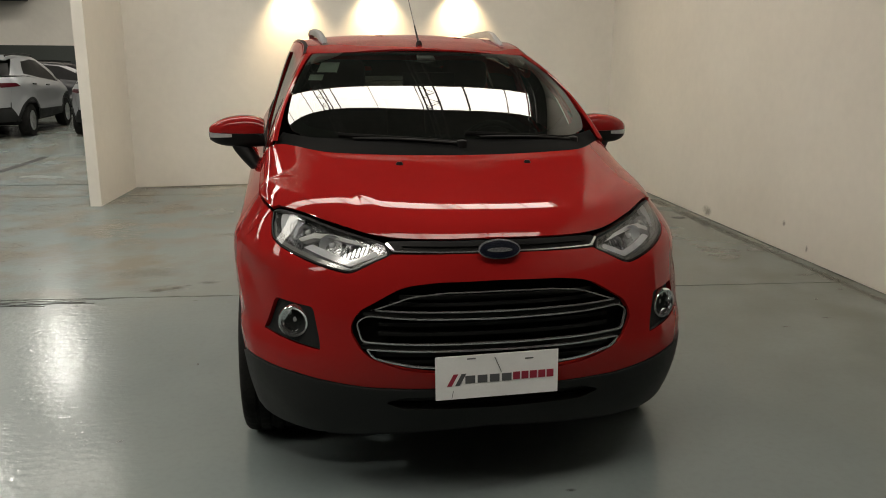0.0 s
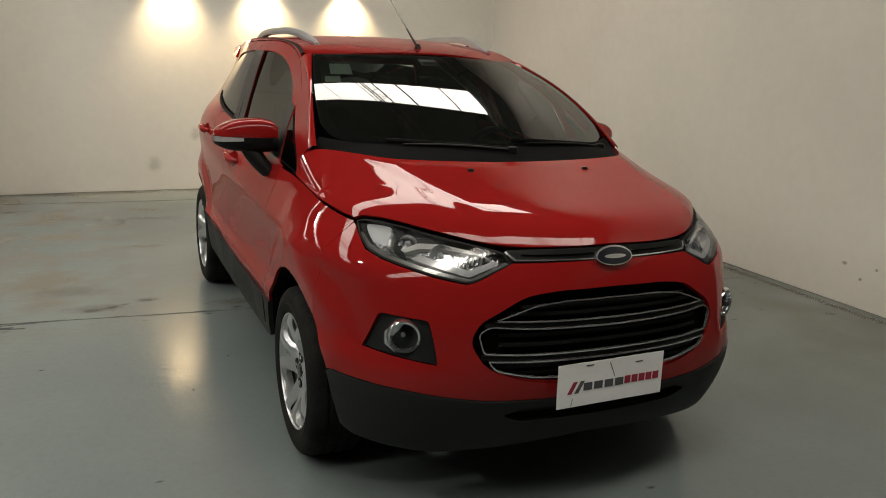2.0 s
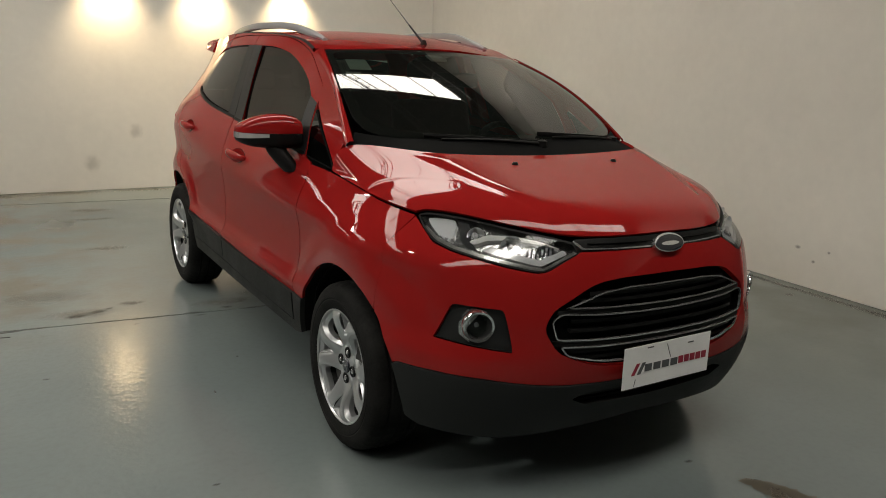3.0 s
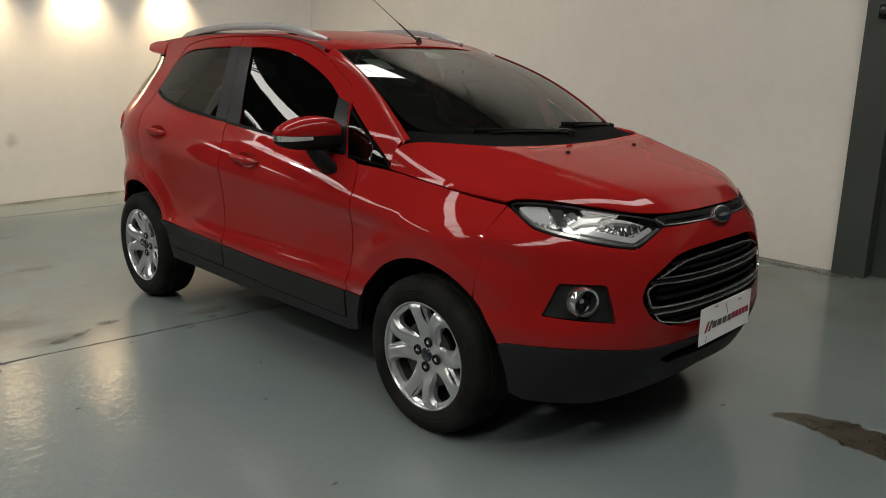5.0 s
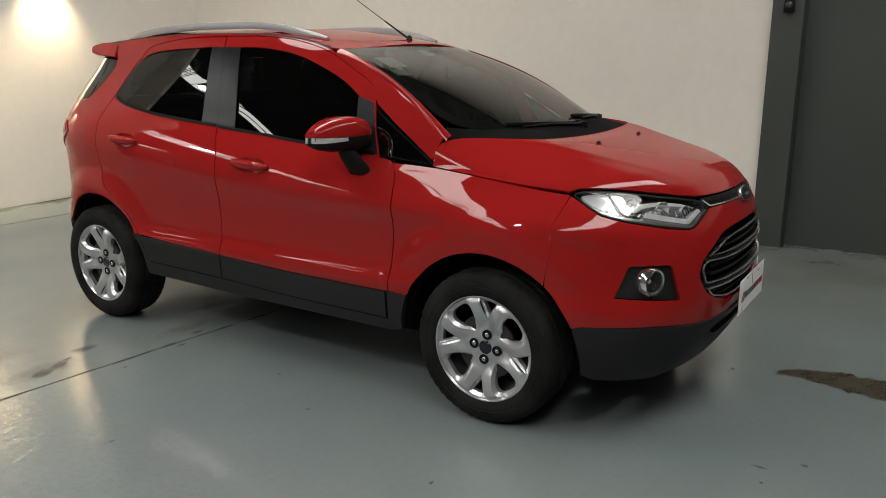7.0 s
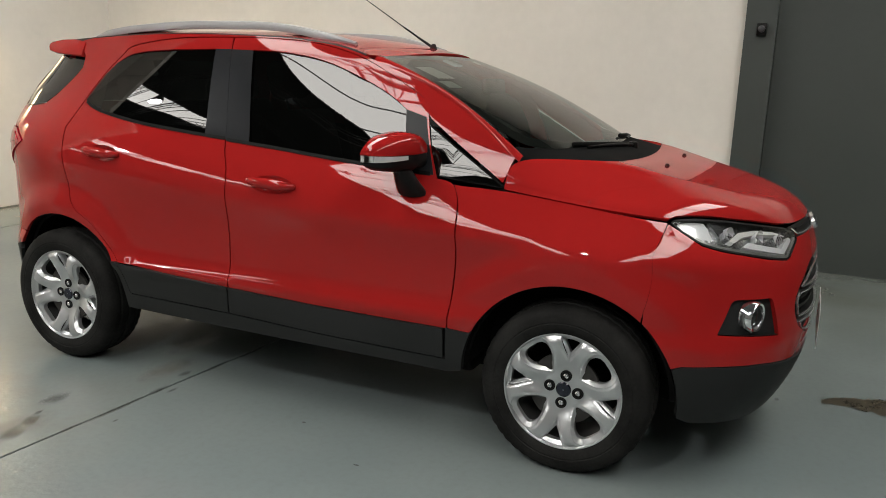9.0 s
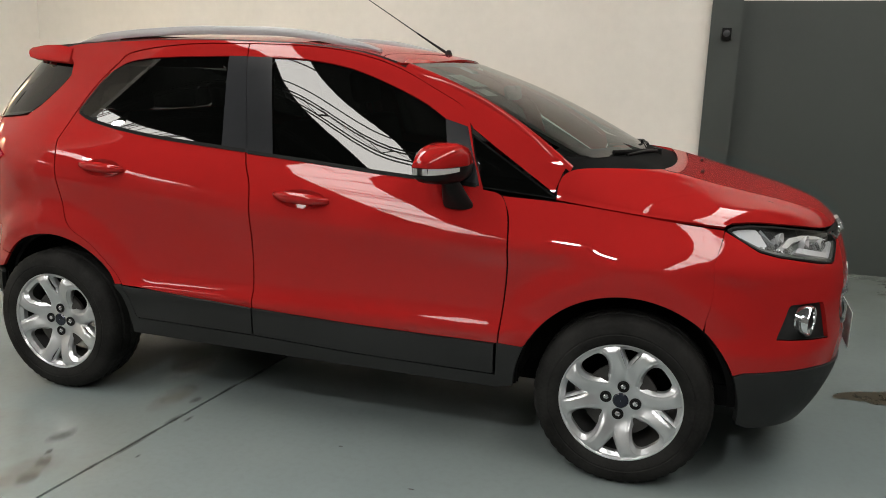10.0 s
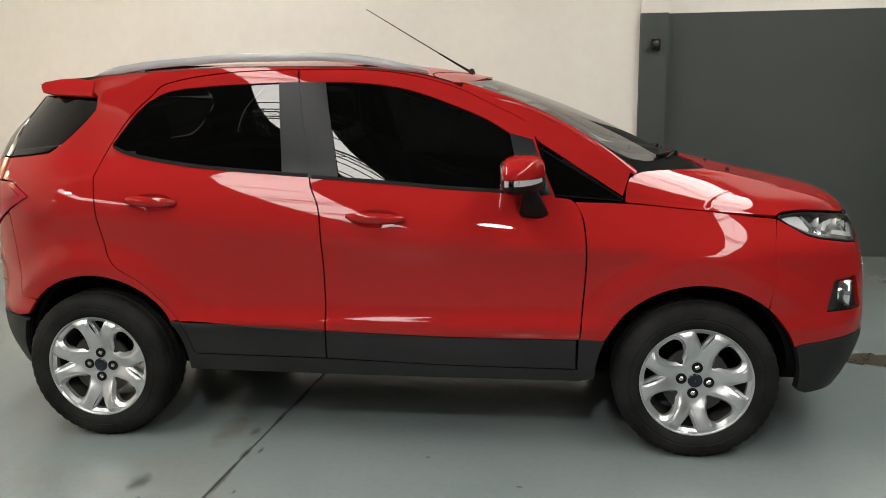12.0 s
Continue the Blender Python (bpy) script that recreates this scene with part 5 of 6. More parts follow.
    for k in range(4):
        a = math.pi / 2 * k
        bm = bmesh.new()
        lathe(bm, [(0.026, 0.0215), (0.010, 0.0215), (0.010, 0.0180), (0.0135, 0.0160), (0.0135, 0.001)], "x", (0, 0.054 * math.cos(a), 0.054 * math.sin(a)), 18)
        part("bolt_seat", bm, BLACK, w, "black bolt recess")
        bm = bmesh.new()
        lathe(bm, [(0.024, 0.0105), (0.010, 0.0105), (0.007, 0.006), (0.007, 0.001)], "x", (0, 0.054 * math.cos(a), 0.054 * math.sin(a)), 6)
        part("wheel_bolt", bm, DULL, w, "grey wheel bolt")
    w.matrix_basis = pose(*hub)
    return w


first = wheel_parts((-0.842, -AXLE, HUB, 7))
copy_thing(first, pose(-0.850, AXLE, HUB, 3))
copy_thing(first, pose(0.842, -AXLE, HUB, 0, 0, 180))
copy_thing(first, pose(0.850, AXLE, HUB, 0, 0, 180))
for sd in (1, -1):
    flank(sd)

# nose
GRILLE = [(0, 0.818), (-0.20, 0.814), (-0.315, 0.800, 0.05), (-0.467, 0.715, 0.03), (-0.494, 0.655, 0.03), (-0.440, 0.578, 0.04), (-0.305, 0.524, 0.06), (-0.18, 0.509), (0, 0.505)]
half = [(0, 0.898), (-0.10, 0.900), (-0.366, 0.894), (-0.373, 0.888), (-0.484, 0.827, 0.03), (-0.60, 0.842), (-0.705, 0.860), (-0.805, 0.876), (-0.882, 0.894), (-0.95, 0.930), (-1.008, 0.960),
        (-1.0752, 0.86), (-1.1032, 0.745), (-1.1212, 0.670)]
front_arch = [(c - CF, z) for c, z in arch_edge(-AXLE, FA, 110, 158, 90) if c < -1.5143]
half += [(-(p[0]), p[1]) for p in front_arch] + [(-0.985, 0.486), (-0.85, 0.490), (-0.665, 0.486), (-0.415, 0.463), (-0.22, 0.457), (0, 0.455)]
fog_hole = rounded([(-(p[0] - CF), p[1], *p[2:]) for p in FOG], 0.012)
bumper_outline = rounded(mirrored(half), 0.006)
grille_hole = rounded(mirrored(GRILLE), 0.03)
bumper = sheet("front_bumper", around, bumper_outline, PAINT, car, "red front bumper", holes=[grille_hole, fog_hole, [(-p[0], p[1]) for p in fog_hole]], step=0.03, depth=0.02)

# dark lower bumper
lowhalf = [(0, 0.451), (-0.22, 0.453), (-0.415, 0.459), (-0.665, 0.482), (-0.85, 0.486), (-0.985, 0.483)]
lowhalf += [(-(c - CF), z) for c, z in arch_edge(-AXLE, FA, 158.5, 186, 8)] + [(-0.90, 0.262), (-0.62, 0.248), (-0.35, 0.272), (0, 0.290)]
intake = mirrored([(0, 0.425), (-0.30, 0.425), (-0.36, 0.405), (-0.30, 0.375), (0, 0.370)])
lower = sheet("lower_bumper", around, rounded(mirrored(lowhalf), 0.008), CLAD, car, "grained dark grey lower bumper", holes=[rounded(intake, 0.015)], out=0.006, depth=0.03)
for z in (0.385, 0.405):
    sheet("intake_slat", around, mirrored([(0, z + 0.005), (-0.33, z + 0.005), (-0.33, z - 0.005), (0, z - 0.005)]), BLACK, lower, "", out=-0.02, depth=0.03)
sheet("intake_back", around, mirrored([(0, 0.43), (-0.38, 0.43), (-0.38, 0.365), (0, 0.365)]), DEEP, lower, "", out=-0.06, depth=0)
sheet("lower_lip", around, mirrored([(0, 0.292), (-0.35, 0.274), (-0.62, 0.250), (-0.60, 0.225), (-0.33, 0.245), (0, 0.262)]), BLACK, lower, "black lip under the bumper", out=-0.02, depth=0.04)

# grille: black backing, three chrome outlines with slats between
grille = sheet("grille", around, shrunk(grille_hole, -0.004), DEEP, car, "black grille with three chrome outlined openings", out=-0.040, depth=-0.030, step=0.04)
BANDS = ([(0, 0.786), (-0.18, 0.784), (-0.285, 0.772, 0.03), (-0.425, 0.722, 0.006), (-0.30, 0.7195, 0.02), (0, 0.717)],
         [(0, 0.697), (-0.30, 0.701, 0.02), (-0.435, 0.707, 0.02), (-0.471, 0.682, 0.02), (-0.447, 0.617, 0.015), (-0.30, 0.613, 0.02), (0, 0.611)],
         [(0, 0.591), (-0.30, 0.594, 0.02), (-0.432, 0.597, 0.012), (-0.400, 0.563, 0.02), (-0.275, 0.536, 0.03), (-0.15, 0.528), (0, 0.526)])
for band in BANDS:
    o = rounded(mirrored(band), 0.01)
    sheet("chrome_surround", around, o, DULL, grille, "satin chrome grille surround", holes=[shrunk(o, 0.0042)], out=0.002, depth=0.008, step=0.02)
    zs = [p[1] for p in band]
    for f in (0.34, 0.67):
        z = min(zs) + (max(zs) - min(zs)) * f
        wdt = 0.40 if band is not BANDS[0] else 0.40 - 0.10 * f
        sheet("grille_slat", around, mirrored([(0, z + 0.006), (-wdt, z + 0.006), (-wdt, z - 0.006), (0, z - 0.006)]), BLACK, grille, "", out=-0.016, depth=0.025, step=0.04)
for z in (0.7075, 0.601):
    sheet("grille_rib", around, mirrored([(0, z + 0.008), (-0.45, z + 0.006), (-0.45, z - 0.006), (0, z - 0.008)]), BLACK, grille, "", out=-0.006, depth=0.03, step=0.04)

# upper grille with a chrome strip and a plain oval badge
up_half = [(0, 0.938), (-0.30, 0.933), (-0.392, 0.929), (-0.405, 0.915), (-0.372, 0.892), (-0.10, 0.896), (0, 0.894)]
upper = sheet("upper_grille", around, rounded(mirrored(up_half), 0.006), BLACK, car, "black slit grille with chrome strip", out=-0.008, depth=0.03)
sheet("chrome_strip", around, rounded(mirrored([(0, 0.9095), (-0.355, 0.906), (-0.394, 0.928), (-0.400, 0.924), (-0.361, 0.9018), (0, 0.9053)]), 0.003), DULL, upper, "chrome strip", out=0.004, depth=0.012, step=0.02)
sheet("slit_slat", around, mirrored([(0, 0.929), (-0.34, 0.924), (-0.34, 0.919), (0, 0.924)]), BLACK, upper, "", out=0.0, depth=0.012, step=0.04)


def oval(rx, rz, cz, n=44):
    return [(rx * math.cos(2 * math.pi * k / n), cz + rz * math.sin(2 * math.pi * k / n)) for k in range(n)]


badge = sheet("badge", around, oval(0.074, 0.030, 0.915), DULL, car, "plain dark blue oval badge in a chrome ring", out=0.016, depth=0.02, step=0.015)
sheet("badge_field", around, oval(0.0685, 0.0255, 0.915), BLUE, badge, "", out=0.019, depth=0.003, step=0.015)
sheet("badge_mark", around, oval(0.044, 0.0065, 0.914), DULL, badge, "", out=0.0205, depth=0.001, step=0.012)

# dealer's white card over the number plate, its print as plain bars
plate = thing("dealer_plate", "white dealer card with crimson and grey print bars", "plate")
plate.parent = None
m = Matrix.Translation((-0.012, -2.100, 0.513)) @ Matrix.Rotation(radians(-1.3), 4, "Y") @ Matrix.Rotation(radians(-1.0), 4, "Z")


def card(name, x0_, z0_, x1_, z1_, y, mat, lean=0.0):
    bm = bmesh.new()
    box(bm, x0_, -y - 0.0008, z0_, x1_, -y + 0.0008, z1_)
    for v in bm.verts:
        v.co.x += lean * (v.co.z - z0_)
    bmesh.ops.transform(bm, matrix=m, verts=bm.verts)
    return part(name, bm, mat, plate)


card("card", -0.202, -0.074, 0.202, 0.074, 0.0, CARD)
for k, mt in enumerate((CRIMSON, INK)):
    card("print_slash", -0.165 + 0.026 * k, -0.028, -0.150 + 0.026 * k, 0.012, 0.0012, mt, 0.55)
for k in range(4):
    card("print_bar", -0.105 + 0.040 * k, -0.022, -0.073 + 0.040 * k, 0.004, 0.0012, INK)
for k in range(5):
    card("print_bar", 0.052 + 0.028 * k, -0.020, 0.075 + 0.028 * k, 0.006, 0.0012, CRIMSON)
card("crease", 0.012, 0.010, 0.0145, 0.062, 0.0010, INK, -0.42)
card("crease", -0.150, -0.070, -0.1485, -0.044, 0.0010, INK, 0.2)
for px_, pz_ in ((-0.085, 0.062), (0.105, 0.050)):
    card("screw_slot", px_ - 0.014, pz_ - 0.002, px_ + 0.014, pz_ + 0.002, 0.0012, INK)

# bonnet, with its washers
bonnet = sheet("bonnet", hood_skin, [(-0.998, 0.004), (0.998, 0.004), (0.998, 0.996), (-0.998, 0.996)], PAINT, car, "red bonnet", step=0.03, grid=(0.018, 0.03), depth=0.012, heart=(0, -1.2, 0))
for s_ in (-1, 1):
    bm = bmesh.new()
    lathe(bm, [(1.080, 0.016), (1.1125, 0.014), (1.120, 0.009), (1.121, 0.001)], "z", (0.248 * s_, -1.472, 0), 14)
    for v in bm.verts:
        v.co.y = -1.472 + (v.co.y + 1.472) * 0.7
    part("washer_jet", bm, BLACK, bonnet, "black washer jet")

# windscreen, cowl and wipers
SCREEN_EDGE = [(-0.975, 0.985, 0.02), (-0.970, 0.5), (-0.955, 0.24), (-0.91, 0.150), (-0.80, 0.105), (-0.40, 0.085), (0, 0.08)]
edge_half = [(0, 0.985)] + SCREEN_EDGE
screen_loop = rounded(mirrored(edge_half), 0.03)
screen = sheet("windscreen", screen_skin, screen_loop, SCREEN, car, "lightly tinted windscreen with dark band", depth=0, step=0.05, heart=(0, 0, 0.8))
sheet("screen_band", screen_skin, screen_loop, BLACK, screen, "black printed edge", holes=[rounded(mirrored([(0, 0.945), (-0.93, 0.945, 0.05), (-0.925, 0.5), (-0.905, 0.29), (-0.85, 0.19, 0.1), (-0.60, 0.135), (0, 0.12)]), 0.03)],
      out=-0.003, depth=0, step=0.05, heart=(0, 0, 0.8))
bm = bmesh.new()
cols = [k / 20 for k in range(-20, 21)]
strip(bm, [Vector(hood_skin(c * 0.97, 0.97)) + Vector((0, 0, -0.012)) for c in cols], [Vector(screen_skin(c * 0.965, 0.095 + 0.05 * c ** 6, -0.002)) for c in cols])
cowl = part("cowl", bm, DEEP, car, "black cowl below the windscreen")
for s_, (b_, e_) in ((1, ((0.04, 0.03), (-0.56, 0.075))), (-1, ((0.76, 0.05), (0.16, 0.080)))):
    bm = bmesh.new()
    pts = [screen_skin(b_[0] + (e_[0] - b_[0]) * k / 12, b_[1] + (e_[1] - b_[1]) * k / 12 + 0.012 * math.sin(math.pi * k / 12), 0.010) for k in range(13)]
    tube(bm, pts, [0.009 - 0.004 * k / 12 for k in range(13)], 8, 0.8)
    wiper = part("wiper", bm, BLACK, car, "black wiper arm and blade")
    bm = bmesh.new()
    lathe(bm, [(-0.015, 0.022), (0.012, 0.020), (0.018, 0.001)], "z", pts[0], 14)
    part("wiper_pivot", bm, BLACK, wiper)
    bm = bmesh.new()
    pts = [screen_skin(b_[0] - 0.06 + (e_[0] - b_[0] - 0.02) * k / 12, b_[1] + 0.02 + (e_[1] + 0.012 - b_[1]) * k / 12, 0.008) for k in range(13)]
    tube(bm, pts, 0.006, 6, 1.6)
    part("wiper_blade", bm, SEAL, wiper)

# roof, aerial and spoiler
roof = sheet("roof", roof_skin, [(-1, -0.405), (1, -0.405), (1, 1.52), (-1, 1.52)], PAINT, car, "red roof", step=0.04, grid=(0.06, 0.05), depth=0.01, heart=(0, 0.5, 0))
bm = bmesh.new()
lathe(bm, [(1.545, 0.020), (1.566, 0.015), (1.578, 0.009), (1.580, 0.001)], "z", (0, -0.305, 0), 16)
aerial = part("aerial", bm, BLACK, car, "thin black whip aerial")
bm = bmesh.new()
tube(bm, [(0, -0.312, 1.556), (0, -0.22, 1.610), (0, -0.147, 1.654)], [0.007, 0.005, 0.004], 8, up=(1, 0, 0))
part("aerial_foot", bm, BLACK, aerial)
bm = bmesh.new()
tube(bm, [(0, -0.147, 1.654), (0, 0.05, 1.774), (0, 0.208, 1.870)], [0.0028, 0.0024, 0.0018], 6, up=(1, 0, 0))
part("aerial_whip", bm, SMOKE, aerial)
bm = bmesh.new()
rings = []
for k in range(33):
    p = -1 + k / 16
    tip = 1.592 - 0.03 * p ** 4
    lift = 0.020 * (1 - p * p)
    prof = [(1.30, 1.468), (1.30, 1.540 + lift), (1.40, 1.553 + lift), (1.48, 1.551 + lift), (tip - 0.05, 1.546 + lift), (tip - 0.012, 1.540 + lift), (tip, 1.530 + lift), (tip - 0.002, 1.515 + lift), (tip - 0.014, 1.494 + 0.5 * lift),
            (1.50, 1.482), (1.40, 1.474)]
    p_ = math.copysign(0.985, p) if abs(p) > 0.99 else p
    rings.append([(p_ * (width(y, z - lift) + 0.004), y, z) for y, z in prof])
    if abs(p) > 0.99:
        my, mz = 1.44, 1.515
        end = [(p * (width(y, z) + 0.004), my + (y - my) * 0.965, mz + (z - mz) * 0.80) for y, z in prof]
        rings.insert(0 if p < 0 else len(rings), end)
ring_loft(bm, rings)
part("spoiler", bm, PAINT, car, "red roof spoiler", smooth=0.7)

# tail
def thalf(pts):
    return rounded(mirrored([(c - CR, z, *r) for c, z, *r in pts]), 0.01)


rear_glass = sheet("rear_window", around_tail, thalf([(CR, 1.487), (1.97, 1.482), (1.60, 1.466), (1.278, 1.453, 0.02), (1.304, 1.418, 0.03), (1.438, 1.290), (1.510, 1.244, 0.04), (1.62, 1.231), (1.80, 1.219), (CR, 1.217)]), TINT, car,
                   "dark tinted rear window that wraps round the corner", depth=0.004, out=-0.002)
tailgate = sheet("tailgate", around_tail, thalf([(CR, 1.211), (1.80, 1.212), (1.80, 1.12), (1.87, 1.12), (1.905, 0.90), (1.86, 0.66), (CR, 0.64)]), PAINT, car, "red tailgate")
rb = [(c, z) for c, z in arch_edge(RY, RA, 44, -2, 16)]
sheet("rear_bumper", around_tail, thalf([(CR, 0.634), (1.86, 0.654), (1.895, 0.895), (1.72, 0.978), (1.705, 0.98), (1.667, 0.62)] + [p for p in rb if p[1] > 0.535] + [(1.70, 0.528), (CR, 0.50)]), PAINT, car, "red rear bumper")
sheet("rear_lower_bumper", around_tail, thalf([(CR, 0.496), (1.70, 0.524)] + [p for p in rb if p[1] < 0.525] + [(1.72, 0.28), (CR, 0.30)]), CLAD, car, "grained dark grey rear lower bumper", out=0.005, depth=0.03)
for sd in (1, -1):
    sheet("rear_window_strip", skin, [(1.795, 1.226), (1.965, 1.480), (1.985, 1.480), (1.815, 1.226)], CHROME, rear_glass, "bright strip on the rear window's edge", side=sd, out=0.002, depth=0.006)

# dark inside of the body, floor pan and underbody
for sd in (1, -1):
    lin = [(-2.60, 0.30), (-2.60, 0.87), (-1.70, 0.87), (-1.60, 0.93), (-1.0, 0.98), (0.2, 1.08), (1.15, 1.15), (1.5, 1.16), (2.55, 1.16), (2.55, 0.33)]
    lin += arch_edge(RY, 0.398, 0, 180) + [(0.80, 0.33), (-0.80, 0.33)] + arch_edge(-AXLE, 0.39, 0, 180)
    sheet("inner_body", skin, lin, DEEP, car, "dark inner body", side=sd, out=-0.055, depth=0, step=0.06)
bm = bmesh.new()
box(bm, -0.68, -0.84, 0.25, 0.68, 0.82, 0.34, 0.03)
box(bm, -0.56, -1.86, 0.24, 0.56, 1.72, 0.34, 0.03)
part("floor_pan", bm, DEEP, car, "black underbody")
bm = bmesh.new()
box(bm, -0.45, -1.72, 0.34, 0.45, -1.20, 0.84, 0.03)
part("engine_block", bm, DEEP, car, "dark engine bay")
for yw in (-AXLE, AXLE):
    bm = bmesh.new()
    tube(bm, [(-0.80, yw, HUB), (0.80, yw, HUB)], 0.035, 12)
    part("axle", bm, DEEP, car, "dark axle")
bm = bmesh.new()
tube(bm, [(-0.35, -0.8, 0.21), (-0.36, 0.0, 0.20), (-0.38, 0.7, 0.21), (-0.45, 1.0, 0.25)], 0.03, 10)
part("exhaust_pipe", bm, STEEL, car, "rusty exhaust pipe")

# cabin
bm = bmesh.new()
rings = []
for k in range(21):
    x = -0.66 + 1.32 * k / 20
    hood = 0.035 * math.exp(-((x - 0.34) / 0.17) ** 2)
    fr = screen_skin(x / 0.73, 0.10, -0.02)
    rings.append([(x, fr[1], fr[2] - 0.03), (x, -0.95, 1.105 + hood * 0.4), (x, -0.80, 1.095 + hood), (x, -0.72, 1.06 + hood * 0.8), (x, -0.68, 0.98), (x, -0.70, 0.78), (x, -1.0, 0.72), (x, -1.15, 0.9)])
ring_loft(bm, rings)
dash = part("dashboard", bm, DASH, car, "charcoal dashboard", smooth=0.7)
bm = bmesh.new()
m = Matrix.Translation((0.34, -0.60, 1.02)) @ Matrix.Rotation(radians(66), 4, "X")
ringv = []
for k in range(32):
    a = 2 * math.pi * k / 32
    ringv.append([Vector(((0.175 + 0.016 * math.cos(b)) * math.cos(a), (0.175 + 0.016 * math.cos(b)) * math.sin(a), 0.016 * math.sin(b))) for b in [2 * math.pi * j / 8 for j in range(8)]])
for k in range(32):
    va, vb = ringv[k], ringv[(k + 1) % 32]
    for j in range(8):
        bm.faces.new([bm.verts.new(p) for p in (va[j], vb[j], vb[(j + 1) % 8], va[(j + 1) % 8])])
bmesh.ops.remove_doubles(bm, verts=bm.verts, dist=0.0005)
box(bm, -0.17, -0.02, -0.02, 0.17, 0.02, 0.0, 0.006)
box(bm, -0.06, -0.06, -0.035, 0.06, 0.05, 0.012, 0.015)
bmesh.ops.transform(bm, matrix=m, verts=bm.verts)
part("steering_wheel", bm, BLACK, dash, "black steering wheel", smooth=0.8)


def seat(x, y, w):
    bm = bmesh.new()
    box(bm, x - w / 2, y - 0.27, 0.55, x + w / 2, y + 0.25, 0.72, 0.05)
    s = part("seat", bm, CLOTH, car, "dark grey cloth seat", smooth=0.9)
    bm = bmesh.new()
    box(bm, -w / 2, -0.06, 0, w / 2, 0.07, 0.62, 0.05, pose(x, y + 0.24, 0.66, -16))
    part("backrest", bm, CLOTH, s, smooth=0.9)
    return s


for x_, y_ in ((-0.36, -0.18), (0.36, -0.18)):
    s_ = seat(x_, y_, 0.50)
    bm = bmesh.new()
    box(bm, -0.13, -0.045, 0, 0.13, 0.045, 0.17, 0.04, pose(x_, y_ + 0.43, 1.31, -12))
    part("headrest", bm, CLOTH, s_, smooth=0.9)
    for d in (-0.05, 0.05):
        bm = bmesh.new()
        tube(bm, [(x_ + d, y_ + 0.41, 1.22), (x_ + d, y_ + 0.435, 1.34)], 0.006, 8)
        part("headrest_post", bm, CHROME, s_)
s_ = seat(0.0, 0.72, 1.22)
for x_ in (-0.40, 0.40):
    bm = bmesh.new()
    box(bm, -0.13, -0.04, 0, 0.13, 0.04, 0.13, 0.035, pose(x_, 1.14, 1.26, -12))
    part("headrest", bm, CLOTH, s_, smooth=0.9)
bm = bmesh.new()
rings = [[Vector(roof_skin(p * 0.93, y)) + Vector((0, 0, -0.03)) for p in [k / 8 for k in range(-8, 9)]] for y in (-0.33, 0.0, 0.4, 0.8, 1.25)]
for a, b in zip(rings, rings[1:]):
    strip(bm, a, b)
part("headlining", bm, LINING, car, "pale grey headlining", smooth=2)
bm = bmesh.new()
box(bm, -0.125, -0.014, -0.033, 0.125, 0.014, 0.033, 0.012, pose(0.0, -0.62, 1.395, -8))
tube(bm, [(0, -0.622, 1.400), (0, -0.634, 1.424)], 0.010, 8)
part("rear_view_mirror", bm, BLACK, car, "black rear view mirror", smooth=0.8)
bm = bmesh.new()
box(bm, -0.045, -0.035, -0.006, 0.045, 0.035, 0.006, 0.004, pose(0.02, -0.40, 1.492, 20))
part("map_lamp", bm, WHITE_LENS, car, "white map lamp")
for p_, q_, w_, h_ in ((-0.86, 0.71, 0.15, 0.14), (-0.90, 0.61, 0.10, 0.07)):
    sheet("screen_sticker", screen_skin, [(p_, q_), (p_ + w_, q_), (p_ + w_, q_ + h_), (p_, q_ + h_)], PAPER, screen, "pale paper sticker inside the glass", out=-0.006, depth=0, heart=(0, 0, 0.8))


# ---- the garage beyond: parked cars ----
SILVER = material("silver car paint", (0.28, 0.29, 0.30), 0.35, 0.3, 0.6, vary=0.05, scale=1.5)
MAROON = material("dark red lamp lens", (0.05, 0.004, 0.008), 0.2, 0.0, 0.2, vary=0.2, scale=9, spec=0.3)
GRAPHITE = material("dark graphite car paint", (0.03, 0.03, 0.034), 0.35, 0.2, 0.8, vary=0.05, scale=1.5)


